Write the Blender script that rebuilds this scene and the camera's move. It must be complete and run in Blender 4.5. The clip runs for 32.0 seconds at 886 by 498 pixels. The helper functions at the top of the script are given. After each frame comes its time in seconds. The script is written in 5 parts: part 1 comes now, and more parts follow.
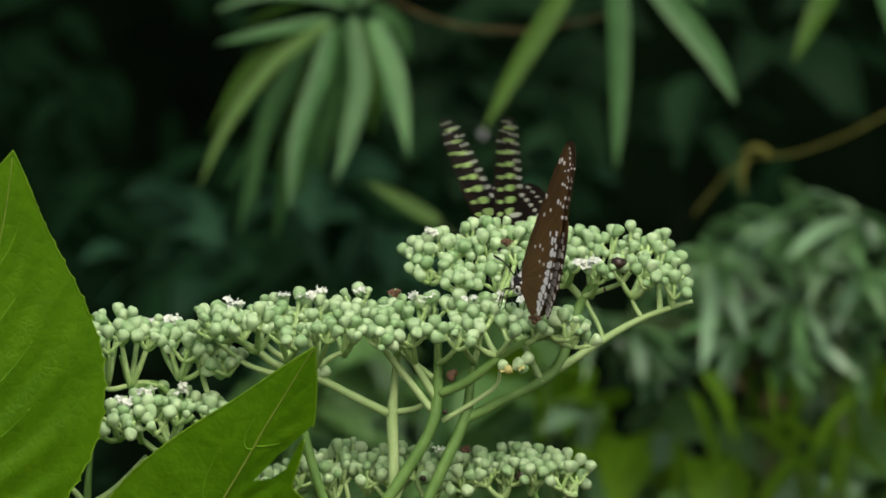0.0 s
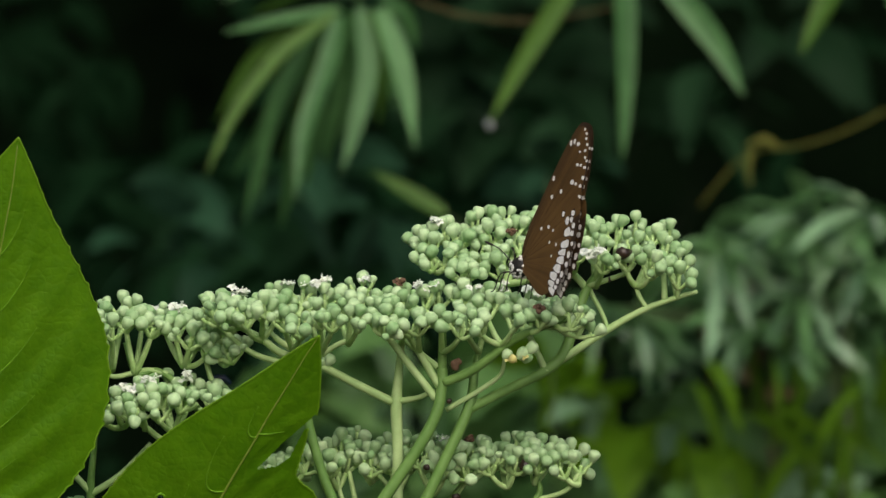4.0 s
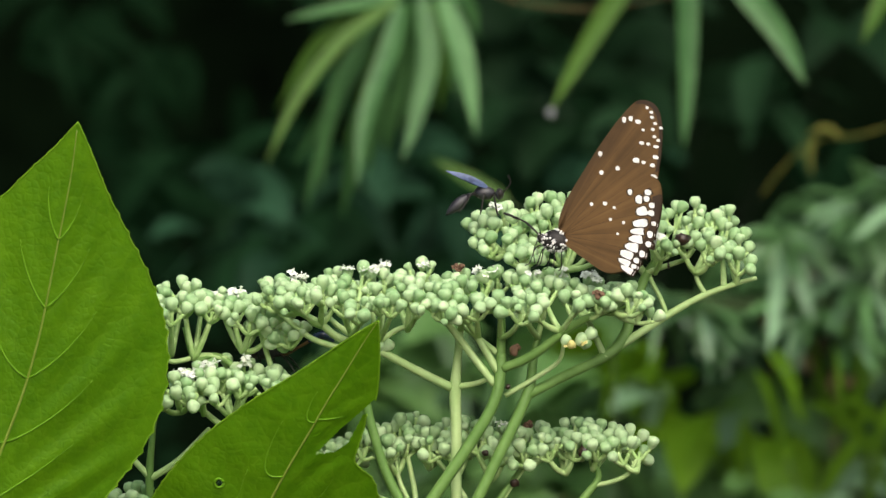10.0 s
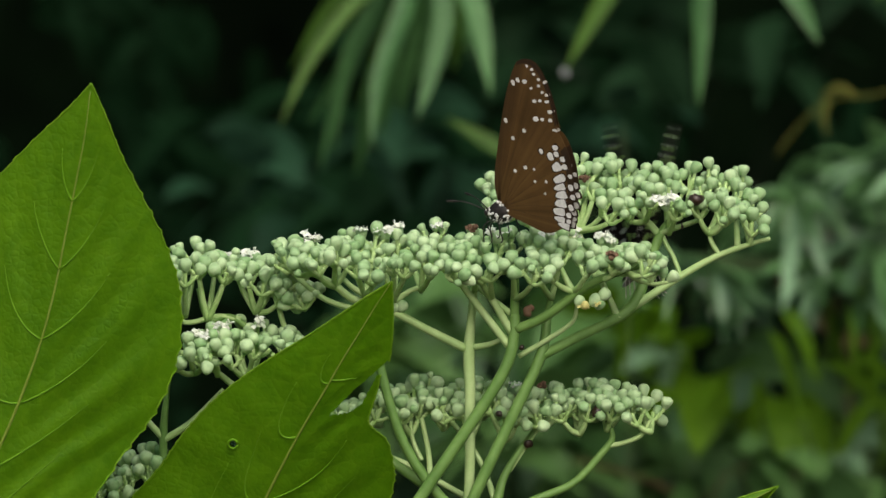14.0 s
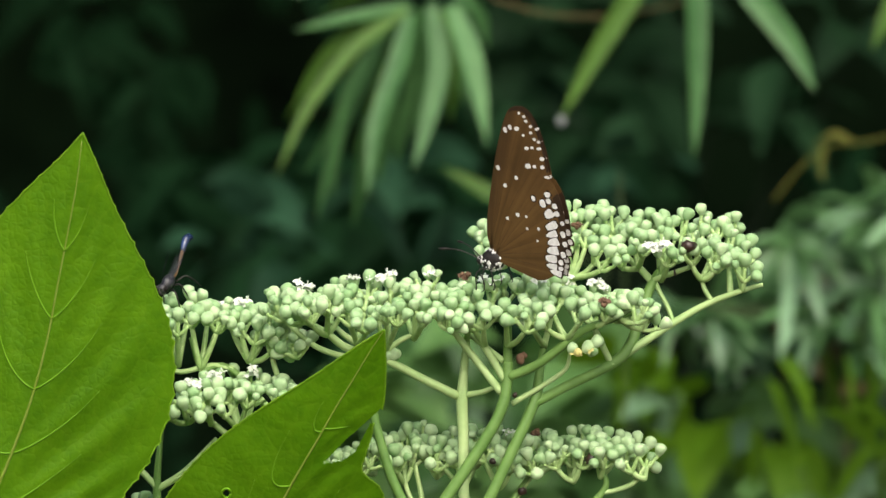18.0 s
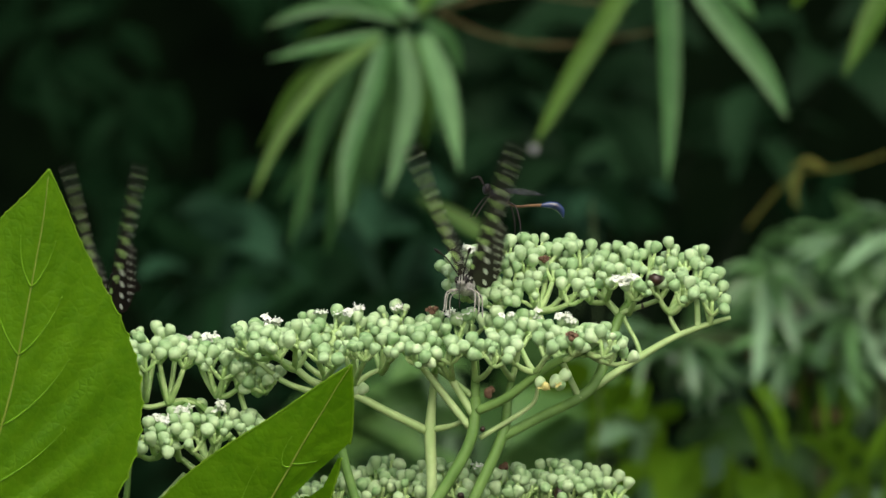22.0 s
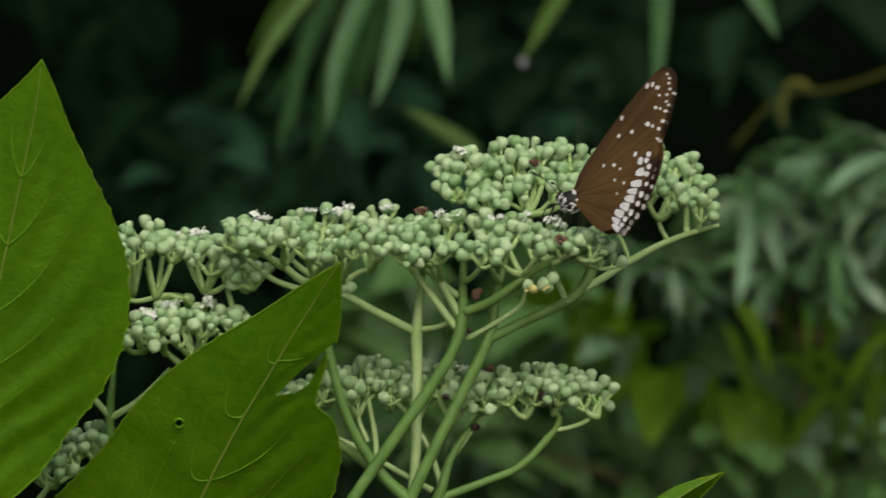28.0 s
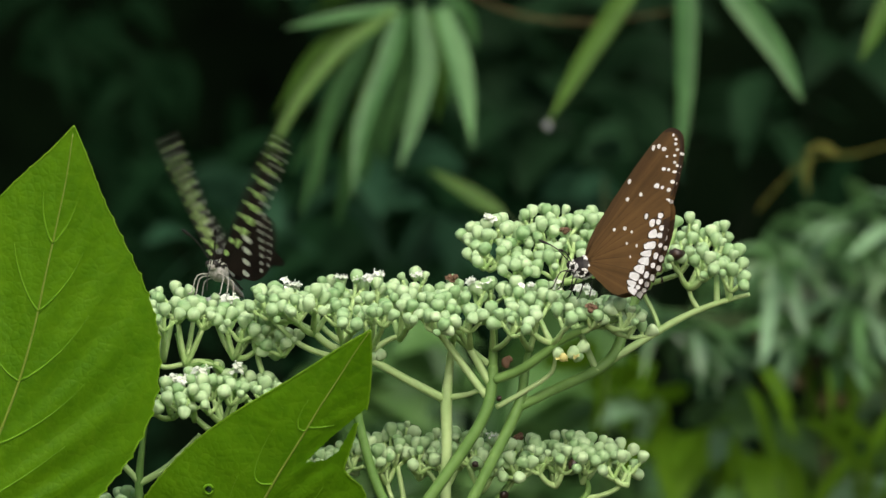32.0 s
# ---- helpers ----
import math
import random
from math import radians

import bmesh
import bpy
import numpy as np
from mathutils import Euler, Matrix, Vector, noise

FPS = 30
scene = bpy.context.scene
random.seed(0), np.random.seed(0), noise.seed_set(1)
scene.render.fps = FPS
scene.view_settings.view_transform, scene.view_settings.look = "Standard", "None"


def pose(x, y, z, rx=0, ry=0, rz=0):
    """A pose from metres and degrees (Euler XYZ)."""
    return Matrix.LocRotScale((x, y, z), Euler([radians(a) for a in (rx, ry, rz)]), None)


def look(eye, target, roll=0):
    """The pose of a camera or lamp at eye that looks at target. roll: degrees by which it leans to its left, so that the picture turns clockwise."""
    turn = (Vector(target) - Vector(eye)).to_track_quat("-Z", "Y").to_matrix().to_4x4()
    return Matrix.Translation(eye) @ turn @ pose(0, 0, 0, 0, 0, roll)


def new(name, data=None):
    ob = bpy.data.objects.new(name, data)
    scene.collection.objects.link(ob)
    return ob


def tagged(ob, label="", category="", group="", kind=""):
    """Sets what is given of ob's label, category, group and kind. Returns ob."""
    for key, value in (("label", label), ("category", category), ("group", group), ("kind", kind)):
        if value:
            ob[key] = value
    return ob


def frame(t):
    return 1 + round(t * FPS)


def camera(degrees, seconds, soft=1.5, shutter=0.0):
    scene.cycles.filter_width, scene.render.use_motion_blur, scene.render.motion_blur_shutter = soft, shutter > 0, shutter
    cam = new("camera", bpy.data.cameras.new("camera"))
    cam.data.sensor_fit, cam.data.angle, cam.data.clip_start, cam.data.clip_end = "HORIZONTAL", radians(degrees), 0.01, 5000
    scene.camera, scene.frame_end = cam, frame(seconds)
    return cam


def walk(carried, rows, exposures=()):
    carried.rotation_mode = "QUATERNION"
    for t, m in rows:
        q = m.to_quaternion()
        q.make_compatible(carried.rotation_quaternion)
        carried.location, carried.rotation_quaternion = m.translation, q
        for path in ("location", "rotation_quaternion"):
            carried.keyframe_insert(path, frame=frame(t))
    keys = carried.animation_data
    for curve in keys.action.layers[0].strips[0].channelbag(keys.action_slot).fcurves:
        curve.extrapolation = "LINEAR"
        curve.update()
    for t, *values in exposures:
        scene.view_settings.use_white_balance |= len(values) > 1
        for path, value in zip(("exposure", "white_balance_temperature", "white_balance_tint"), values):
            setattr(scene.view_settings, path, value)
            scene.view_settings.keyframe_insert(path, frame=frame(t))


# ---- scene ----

# ---- camera: a long lens held in the hand, about 1.75 m from the flower heads ----
REACH, EYE = 1.75, 1.5
cam = camera(8.0, 32.0, soft=1.5, shutter=0.5)
cam.data.dof.use_dof, cam.data.dof.focus_distance, cam.data.dof.aperture_fstop = True, REACH, 27.0
ROWS = [
    (0.0, -0.0017, 0.0022, -0.982, 0.558, 0.475),
    (0.5, -0.0014, 0.0019, -1.192, 0.438, 0.406),
    (1.0, -0.0018, 0.0003, -1.263, 0.624, 0.407),
    (1.5, -0.0019, 0.0006, -1.014, 0.632, 0.420),
    (2.0, -0.0008, 0.0032, -1.195, 0.632, 0.233),
    (2.5, -0.0007, 0.0025, -0.969, 0.480, 0.372),
    (4.5, -0.0014, 0.0014, -0.826, 0.484, 0.066),
    (5.0, -0.0033, 0.0013, -0.707, 0.416, -0.028),
    (5.5, -0.0023, 0.0024, -0.616, 0.360, 0.092),
    (6.0, -0.0024, 0.0001, -0.619, 0.422, -0.008),
    (6.5, -0.0014, -0.0008, -0.542, 0.224, 0.019),
    (7.0, -0.0022, -0.0012, -0.235, 0.428, 0.046),
    (7.5, -0.0020, 0.0010, -0.083, 0.179, 0.011),
    (8.0, -0.0017, -0.0002, 0.202, -0.156, -0.052),
    (8.5, -0.0011, -0.0005, -0.096, 0.042, -0.082),
    (9.0, 0.0000, 0.0000, 0.000, 0.000, 0.000),
    (9.5, 0.0002, 0.0014, -0.253, 0.308, 0.036),
    (10.0, 0.0004, 0.0001, -0.338, 0.399, 0.059),
    (10.5, 0.0019, 0.0013, -0.275, 0.416, 0.064),
    (11.0, 0.0021, 0.0022, -0.373, 0.303, 0.291),
    (11.5, 0.0017, 0.0028, -0.137, -0.233, 0.273),
    (12.0, 0.0026, 0.0035, -0.361, -0.136, 0.503),
    (12.5, 0.0030, 0.0024, 0.071, -0.158, 0.594),
    (13.0, 0.0034, -0.0003, -0.317, 0.033, 0.536),
    (13.5, 0.0006, 0.0009, -0.059, -0.154, 0.125),
    (14.0, 0.0009, 0.0005, -0.199, 0.032, 0.116),
    (14.5, 0.0012, 0.0003, -0.108, -0.153, 0.223),
    (15.0, 0.0022, 0.0025, 0.179, 0.002, 0.518),
    (15.5, 0.0023, 0.0007, -0.311, 0.584, 0.370),
    (17.5, 0.0046, 0.0007, -0.411, 0.447, 0.439),
    (18.0, 0.0039, -0.0002, -0.167, 0.487, 0.418),
    (18.5, 0.0043, -0.0004, -0.148, 0.454, 0.441),
    (19.0, 0.0054, 0.0008, -0.046, 0.375, 0.493),
    (19.5, 0.0057, 0.0012, -0.283, 0.579, 0.544),
    (20.0, 0.0055, 0.0002, -0.507, 0.718, 0.368),
    (20.5, 0.0064, 0.0008, -0.458, 0.558, 0.478),
    (21.0, 0.0079, 0.0008, -0.525, 0.683, 0.486),
    (21.5, 0.0071, 0.0020, -0.602, 0.588, 0.693),
    (22.0, 0.0079, 0.0036, -0.331, 0.670, 0.637),
    (22.5, 0.0075, 0.0006, -0.365, 0.758, 0.710),
    (23.0, 0.0070, 0.0001, -0.205, 0.764, 0.633),
    (23.5, 0.0060, 0.0023, -0.267, 0.863, 0.608),
    (24.0, 0.0066, -0.0007, -0.470, 0.665, 0.471),
    (24.5, 0.0067, 0.0003, -0.447, 0.924, 0.493),
    (25.0, 0.0067, -0.0001, -0.401, 0.588, 0.619),
    (25.5, 0.0067, 0.0000, -0.668, 0.502, 0.441),
    (27.5, 0.0067, -0.0030, -0.853, 0.056, -0.617),
    (28.0, 0.0052, -0.0037, -0.521, 0.012, -0.663),
    (28.5, 0.0019, -0.0025, -0.210, -0.633, -0.779),
    (29.0, 0.0009, -0.0019, -0.260, -0.730, -0.753),
    (29.5, 0.0021, -0.0020, -0.322, -0.477, -0.771),
    (30.0, 0.0034, -0.0030, -0.717, 0.072, -0.955),
    (30.5, 0.0022, -0.0021, -1.121, 0.243, -1.064),
    (31.0, 0.0028, -0.0025, -1.058, 0.492, -1.045),
    (31.5, 0.0008, -0.0014, -0.389, 0.491, -1.008),
    (32.0, 0.0008, -0.0003, -0.389, 0.508, -0.998),
]

walk(cam, [(t, pose(x, 0, EYE + z, 90 + pitch, roll, yaw)) for t, x, z, yaw, pitch, roll in ROWS],
     exposures=[(0.0, 0.35), (1.0, 0.69), (2.0, 0.28), (5.0, 0.30), (6.0, 0.35), (7.0, 0.67), (8.0, 0.42), (9.0, 0.46), (10.0, 0.84), (11.0, 0.48), (12.0, 0.38),
                (13.0, 0.39), (14.0, 0.36), (15.0, 0.36), (18.0, 1.03), (19.0, 0.85), (20.0, 1.04), (21.0, 0.58), (22.0, 0.63), (23.0, 1.57), (24.0, 0.98), (25.0, 0.79),
                (28.0, -0.06), (29.0, 0.50), (30.0, 0.18), (31.0, 0.02), (32.0, 0.67)])

# ---- light: an overcast sky, brighter overhead and behind the camera ----
world = bpy.data.worlds.new("overcast_sky")
scene.world = world
world.use_nodes = True
sky = world.node_tree.nodes.new("ShaderNodeTexSky")
sky.sky_type, sky.sun_disc = "NISHITA", False
sky.sun_elevation, sky.sun_rotation = radians(40), radians(172)
sky.air_density, sky.dust_density, sky.ozone_density = 0.9, 5.0, 0.8
back = world.node_tree.nodes["Background"]
world.node_tree.links.new(sky.outputs[0], back.inputs[0])
back.inputs[1].default_value = 0.10
sun_data = bpy.data.lights.new("sun", "SUN")
sun_data.energy, sun_data.angle, sun_data.color = 1.75, radians(65), (0.97, 0.98, 0.89)
sun = new("sun", sun_data)
sun.matrix_world = look((0.8, -3.4, 7.4), (0.0, 1.75, 1.5))

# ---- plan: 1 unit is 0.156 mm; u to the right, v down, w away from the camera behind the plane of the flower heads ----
UNIT = REACH * math.tan(radians(4.0)) / 784


def at(u, v, w=0.0):
    k = 1 + w * UNIT / REACH
    return Vector(((u - 784) * UNIT * k, REACH + w * UNIT, EYE + (441 - v) * UNIT * k))


# ---- materials ----
def nodes_of(name, rough=0.5, spec=0.4):
    m = bpy.data.materials.new(name)
    m.use_nodes = True
    t = m.node_tree
    b = t.nodes["Principled BSDF"]
    b.inputs["Roughness"].default_value = rough
    b.inputs["Specular IOR Level"].default_value = spec
    return m, t, b


def node(t, kind, **inputs):
    n = t.nodes.new("ShaderNode" + kind)
    for k, v in inputs.items():
        n.inputs[k.replace("_", " ")].default_value = v
    return n


def noise_of(t, scale, detail=3.0, rough=0.55):
    g = node(t, "NewGeometry")
    n = node(t, "TexNoise", Scale=scale, Detail=detail, Roughness=rough)
    t.links.new(g.outputs["Position"], n.inputs["Vector"])
    return n.outputs["Fac"]


def local_noise(t, scale, detail=3.0, rough=0.55):
    g = node(t, "TexCoord")
    n = node(t, "TexNoise", Scale=scale, Detail=detail, Roughness=rough)
    t.links.new(g.outputs["Object"], n.inputs["Vector"])
    return n.outputs["Fac"]


def ramp(t, fac, stops):
    r = t.nodes.new("ShaderNodeValToRGB")
    while len(r.color_ramp.elements) < len(stops):
        r.color_ramp.elements.new(0.5)
    for e, (p, c) in zip(r.color_ramp.elements, stops):
        e.position, e.color = p, (*c, 1)
    t.links.new(fac, r.inputs[0])
    return r.outputs[0]


def mixed(t, fac, a, b, mode="MIX"):
    m = t.nodes.new("ShaderNodeMix")
    m.data_type, m.blend_type = "RGBA", mode
    for s, v in ((0, fac), (6, a), (7, b)):
        if isinstance(v, (int, float)):
            m.inputs[s].default_value = v
        elif isinstance(v, tuple):
            m.inputs[s].default_value = (*v, 1)
        else:
            t.links.new(v, m.inputs[s])
    return m.outputs[2]


def bump(t, b, fac, strength, dist):
    n = node(t, "Bump", Strength=strength, Distance=dist)
    t.links.new(fac, n.inputs["Height"])
    t.links.new(n.outputs[0], b.inputs["Normal"])


def thin(m, t, b, colour, amount):
    """Light that passes through a leaf or a wing."""
    tr = node(t, "BsdfTranslucent")
    t.links.new(colour, tr.inputs["Color"])
    mix = t.nodes.new("ShaderNodeMixShader")
    mix.inputs[0].default_value = amount
    t.links.new(b.outputs[0], mix.inputs[1])
    t.links.new(tr.outputs[0], mix.inputs[2])
    t.links.new(mix.outputs[0], t.nodes["Material Output"].inputs[0])


def leaf_material(name, dark, light, scale=60.0, rough=0.45, through_it=0.3, spec=0.35, relief=0.0004, vary=0.25):
    m, t, b = nodes_of(name, rough, spec)
    big = noise_of(t, scale, 3.0)
    fine = noise_of(t, scale * 9, 4.0)
    c = ramp(t, big, [(0.3, dark), (0.7, light)])
    c = mixed(t, 0.35, c, ramp(t, fine, [(0.3, tuple(x * 0.6 for x in dark)), (0.7, tuple(min(1, x * 1.3) for x in light))]))
    info = node(t, "ObjectInfo")
    c = mixed(t, vary, c, ramp(t, info.outputs["Random"], [(0.0, tuple(x * 0.55 for x in dark)), (1.0, tuple(min(1, x * 1.35) for x in light))]))
    t.links.new(c, b.inputs["Base Color"])
    bump(t, b, fine, 0.35, relief)
    thin(m, t, b, c, through_it)
    return m


def skin_material(name, dark, light, scale, rough=0.5, spec=0.3, vary=0.35, through_it=0.0, relief=0.0002, local=False, metal=0.0):
    m, t, b = nodes_of(name, rough, spec)
    n = local_noise if local else noise_of
    fine = n(t, scale, 4.0)
    c = ramp(t, fine, [(0.3, dark), (0.7, light)])
    info = node(t, "ObjectInfo")
    c = mixed(t, vary, c, ramp(t, info.outputs["Random"], [(0.0, dark), (1.0, light)]))
    t.links.new(c, b.inputs["Base Color"])
    b.inputs["Metallic"].default_value = metal
    bump(t, b, fine, 0.3, relief)
    if through_it:
        thin(m, t, b, c, through_it)
    return m


def broad_leaf_material():
    """Yellow-green blade: soft blotches and a fine net of veinlets that stand in low relief."""
    m, t, b = nodes_of("broad_leaf", 0.48, 0.18)
    big, mid = noise_of(t, 38.0, 3.0), noise_of(t, 260.0, 4.0)
    g = node(t, "NewGeometry")
    net = node(t, "TexVoronoi", Scale=520.0, Randomness=0.9)
    net.feature = "DISTANCE_TO_EDGE"
    coarse = node(t, "TexVoronoi", Scale=150.0, Randomness=1.0)
    coarse.feature = "DISTANCE_TO_EDGE"
    for v in (net, coarse):
        t.links.new(g.outputs["Position"], v.inputs["Vector"])
    c = ramp(t, big, [(0.3, (0.066, 0.192, 0.002)), (0.7, (0.118, 0.282, 0.004))])
    c = mixed(t, 0.3, c, ramp(t, mid, [(0.3, (0.050, 0.150, 0.002)), (0.7, (0.140, 0.320, 0.006))]))
    line = ramp(t, coarse.outputs["Distance"], [(0.0, (1.0, 1.0, 1.0)), (0.07, (0.0, 0.0, 0.0))])
    c = mixed(t, mixed(t, 0.82, line, (0.0, 0.0, 0.0)), c, (0.150, 0.300, 0.012))
    t.links.new(c, b.inputs["Base Color"])
    height = mixed(t, 0.55, ramp(t, net.outputs["Distance"], [(0.0, (0.0, 0.0, 0.0)), (0.25, (1.0, 1.0, 1.0))]), ramp(t, coarse.outputs["Distance"], [(0.0, (0.0, 0.0, 0.0)), (0.2, (1.0, 1.0, 1.0))]))
    bump(t, b, height, 0.35, 0.0004)
    thin(m, t, b, c, 0.4)
    return m


LEAF = broad_leaf_material()
VEIN = skin_material("leaf_vein", (0.078, 0.205, 0.003), (0.125, 0.285, 0.008), 300.0, 0.5, 0.2, 0.2)
MARGIN = skin_material("leaf_margin", (0.13, 0.30, 0.008), (0.20, 0.38, 0.02), 200.0, 0.5, 0.25, 0.0, 0.3)
MIDRIB = skin_material("leaf_midrib", (0.13, 0.20, 0.015), (0.19, 0.26, 0.04), 300.0, 0.5, 0.3, 0.2)
STALK = skin_material("flower_stalk", (0.076, 0.168, 0.032), (0.165, 0.295, 0.076), 160.0, 0.5, 0.3, 0.3)
PALE_STALK = skin_material("pale_flower_stalk", (0.26, 0.41, 0.14), (0.45, 0.59, 0.27), 160.0, 0.5, 0.3, 0.3)
PEDICEL = skin_material("pedicel", (0.31, 0.50, 0.16), (0.53, 0.70, 0.32), 300.0, 0.5, 0.3, 0.1, 0.15)
BUD = skin_material("bud", (0.205, 0.388, 0.145), (0.590, 0.755, 0.445), 420.0, 0.5, 0.3, 0.6, 0.2, 0.0004)
PETAL = skin_material("petal", (0.76, 0.82, 0.68), (0.90, 0.91, 0.87), 500.0, 0.6, 0.2, 0.2, 0.3)
WITHERED = skin_material("withered_petal", (0.05, 0.026, 0.015), (0.20, 0.12, 0.075), 1200.0, 0.8, 0.2, 0.4)
OPENED = skin_material("opened_yellow_bud", (0.45, 0.42, 0.12), (0.62, 0.55, 0.25), 500.0, 0.6, 0.3, 0.4)
DARKSEED = skin_material("dark_berry", (0.012, 0.006, 0.004), (0.04, 0.02, 0.012), 600.0, 0.35, 0.5, 0.3)
BAMBOO = leaf_material("bamboo_leaf", (0.030, 0.107, 0.028), (0.087, 0.210, 0.067), 14.0, 0.44, 0.3, 0.26, 0.0003, 0.4)
BAMBOO_YELLOW = leaf_material("yellow_green_bamboo_leaf", (0.036, 0.100, 0.011), (0.074, 0.160, 0.020), 14.0, 0.45, 0.3, 0.2, 0.0003, 0.3)
DRY_LEAF = skin_material("yellowed_leaf", (0.075, 0.085, 0.012), (0.165, 0.165, 0.030), 40.0, 0.7, 0.2, 0.3)
TWIG = skin_material("dry_twig", (0.050, 0.040, 0.014), (0.115, 0.085, 0.032), 60.0, 0.7, 0.2, 0.3)
# paler than SHRUB: part of the leaves' sheen is put into the colour
PALE_LEAF = leaf_material("sheen_toned_leaf", (0.046, 0.130, 0.052), (0.195, 0.330, 0.185), 9.0, 0.32, 0.25, 0.5, 0.0004, 0.7)
SHRUB = leaf_material("grey_green_leaf", (0.010, 0.045, 0.010), (0.11, 0.235, 0.085), 9.0, 0.35, 0.25, 0.4, 0.0004, 0.7)
BROAD = leaf_material("bright_broad_leaf", (0.045, 0.125, 0.004), (0.115, 0.235, 0.010), 7.0, 0.55, 0.35, 0.15, 0.0004, 0.4)
GRASS = leaf_material("grass_blade", (0.04, 0.12, 0.006), (0.14, 0.29, 0.014), 9.0, 0.5, 0.35, 0.3, 0.0004, 0.4)
# green cut close to black: the shade is put into the leaf colour
SHADE = leaf_material("shade_toned_leaf", (0.0018, 0.0076, 0.0028), (0.0088, 0.0320, 0.0118), 4.0, 0.7, 0.2, 0.02, 0.0004, 0.6)
# blue-green with the dimness of shade put into the colour
TEAL = leaf_material("shade_toned_teal_leaf", (0.0065, 0.024, 0.0115), (0.019, 0.056, 0.029), 4.0, 0.6, 0.2, 0.05, 0.0004, 0.6)
# near-black base colour stands in for the deep shade on the bank
BANK = leaf_material("shade_toned_undergrowth", (0.001, 0.002, 0.001), (0.003, 0.007, 0.003), 3.0, 0.9, 0.0, 0.0, 0.01, 0.0)
# DIM and GLOOM: greens darkened to stand for lighter and deeper shade
DIM = leaf_material("half_shade_toned_leaf", (0.019, 0.058, 0.019), (0.067, 0.146, 0.055), 4.0, 0.5, 0.2, 0.25, 0.0004, 0.6)
GLOOM = leaf_material("gloom_toned_leaf", (0.0035, 0.0135, 0.0045), (0.0125, 0.0360, 0.0150), 4.0, 0.6, 0.2, 0.05, 0.0004, 0.6)
MID = leaf_material("soft_green_leaf", (0.020, 0.074, 0.016), (0.115, 0.235, 0.066), 6.0, 0.45, 0.3, 0.3, 0.0004, 0.6)
SOIL = skin_material("damp_soil", (0.02, 0.016, 0.01), (0.05, 0.045, 0.025), 6.0, 0.9, 0.2, 0.0, 0.0, 0.01)
def crow_wing_material():
    """Brown scales: streaks that run out from the wing's root, darker towards the front edge."""
    m, t, b = nodes_of("brown_wing", 0.6, 0.2)
    place = node(t, "TexCoord")
    apart = node(t, "SeparateXYZ")
    t.links.new(place.outputs["Object"], apart.inputs[0])
    turn = node(t, "Math")
    turn.operation = "ARCTAN2"
    t.links.new(apart.outputs[0], turn.inputs[0])
    t.links.new(apart.outputs[1], turn.inputs[1])
    join = node(t, "CombineXYZ")
    t.links.new(turn.outputs[0], join.inputs[0])
    t.links.new(apart.outputs[2], join.inputs[2])
    streak = node(t, "TexNoise", Scale=9.0, Detail=4.0, Roughness=0.6)
    t.links.new(join.outputs[0], streak.inputs["Vector"])
    blotch = local_noise(t, 60.0, 4.0)
    c = ramp(t, streak.outputs["Fac"], [(0.3, (0.048, 0.026, 0.008)), (0.52, (0.100, 0.055, 0.018)), (0.72, (0.150, 0.085, 0.029))])
    c = mixed(t, 0.4, c, ramp(t, blotch, [(0.35, (0.058, 0.030, 0.009)), (0.65, (0.150, 0.080, 0.024))]))
    # the front edge of the wing is sooty
    front = node(t, "Math")
    front.operation = "MULTIPLY_ADD"
    front.inputs[1].default_value, front.inputs[2].default_value = 0.62, 0.0
    reach = node(t, "Math")
    reach.operation = "ABSOLUTE"
    t.links.new(apart.outputs[1], reach.inputs[0])
    t.links.new(reach.outputs[0], front.inputs[0])
    rim = node(t, "Math")
    rim.operation = "ADD"
    t.links.new(front.outputs[0], rim.inputs[0])
    t.links.new(apart.outputs[0], rim.inputs[1])
    c = mixed(t, ramp(t, rim.outputs[0], [(0.0, (0.0, 0.0, 0.0)), (0.0055, (0.65, 0.65, 0.65))]), c, (0.026, 0.014, 0.006))
    t.links.new(c, b.inputs["Base Color"])
    bump(t, b, streak.outputs["Fac"], 0.3, 0.0001)
    thin(m, t, b, c, 0.15)
    return m


CROW_WING = crow_wing_material()
WING_VEIN = skin_material("wing_vein", (0.045, 0.024, 0.009), (0.075, 0.040, 0.014), 300.0, 0.6, 0.2, 0.0, 0.1, 0.0001, True)
CROW_EDGE = skin_material("dark_wing_margin", (0.022, 0.012, 0.006), (0.042, 0.024, 0.012), 300.0, 0.6, 0.2, 0.0, 0.1, 0.0001, True)
SPOT = skin_material("white_wing_spot", (0.62, 0.60, 0.58), (0.80, 0.79, 0.78), 900.0, 0.6, 0.2, 0.0, 0.1, 0.0001, True)
BLACK = skin_material("black_body", (0.006, 0.005, 0.005), (0.025, 0.02, 0.018), 900.0, 0.55, 0.3, 0.0, 0.0, 0.0001, True)
JAY_WING = skin_material("black_brown_wing", (0.005, 0.004, 0.003), (0.020, 0.013, 0.009), 150.0, 0.6, 0.2, 0.0, 0.06, 0.0001, True)
JAY_SPOT = skin_material("green_wing_spot", (0.34, 0.58, 0.13), (0.56, 0.78, 0.32), 300.0, 0.6, 0.2, 0.0, 0.25, 0.0001, True)
JAY_PALE = skin_material("pale_wing_stripe", (0.58, 0.64, 0.52), (0.74, 0.78, 0.68), 400.0, 0.55, 0.3, 0.0, 0.2, 0.0001, True)
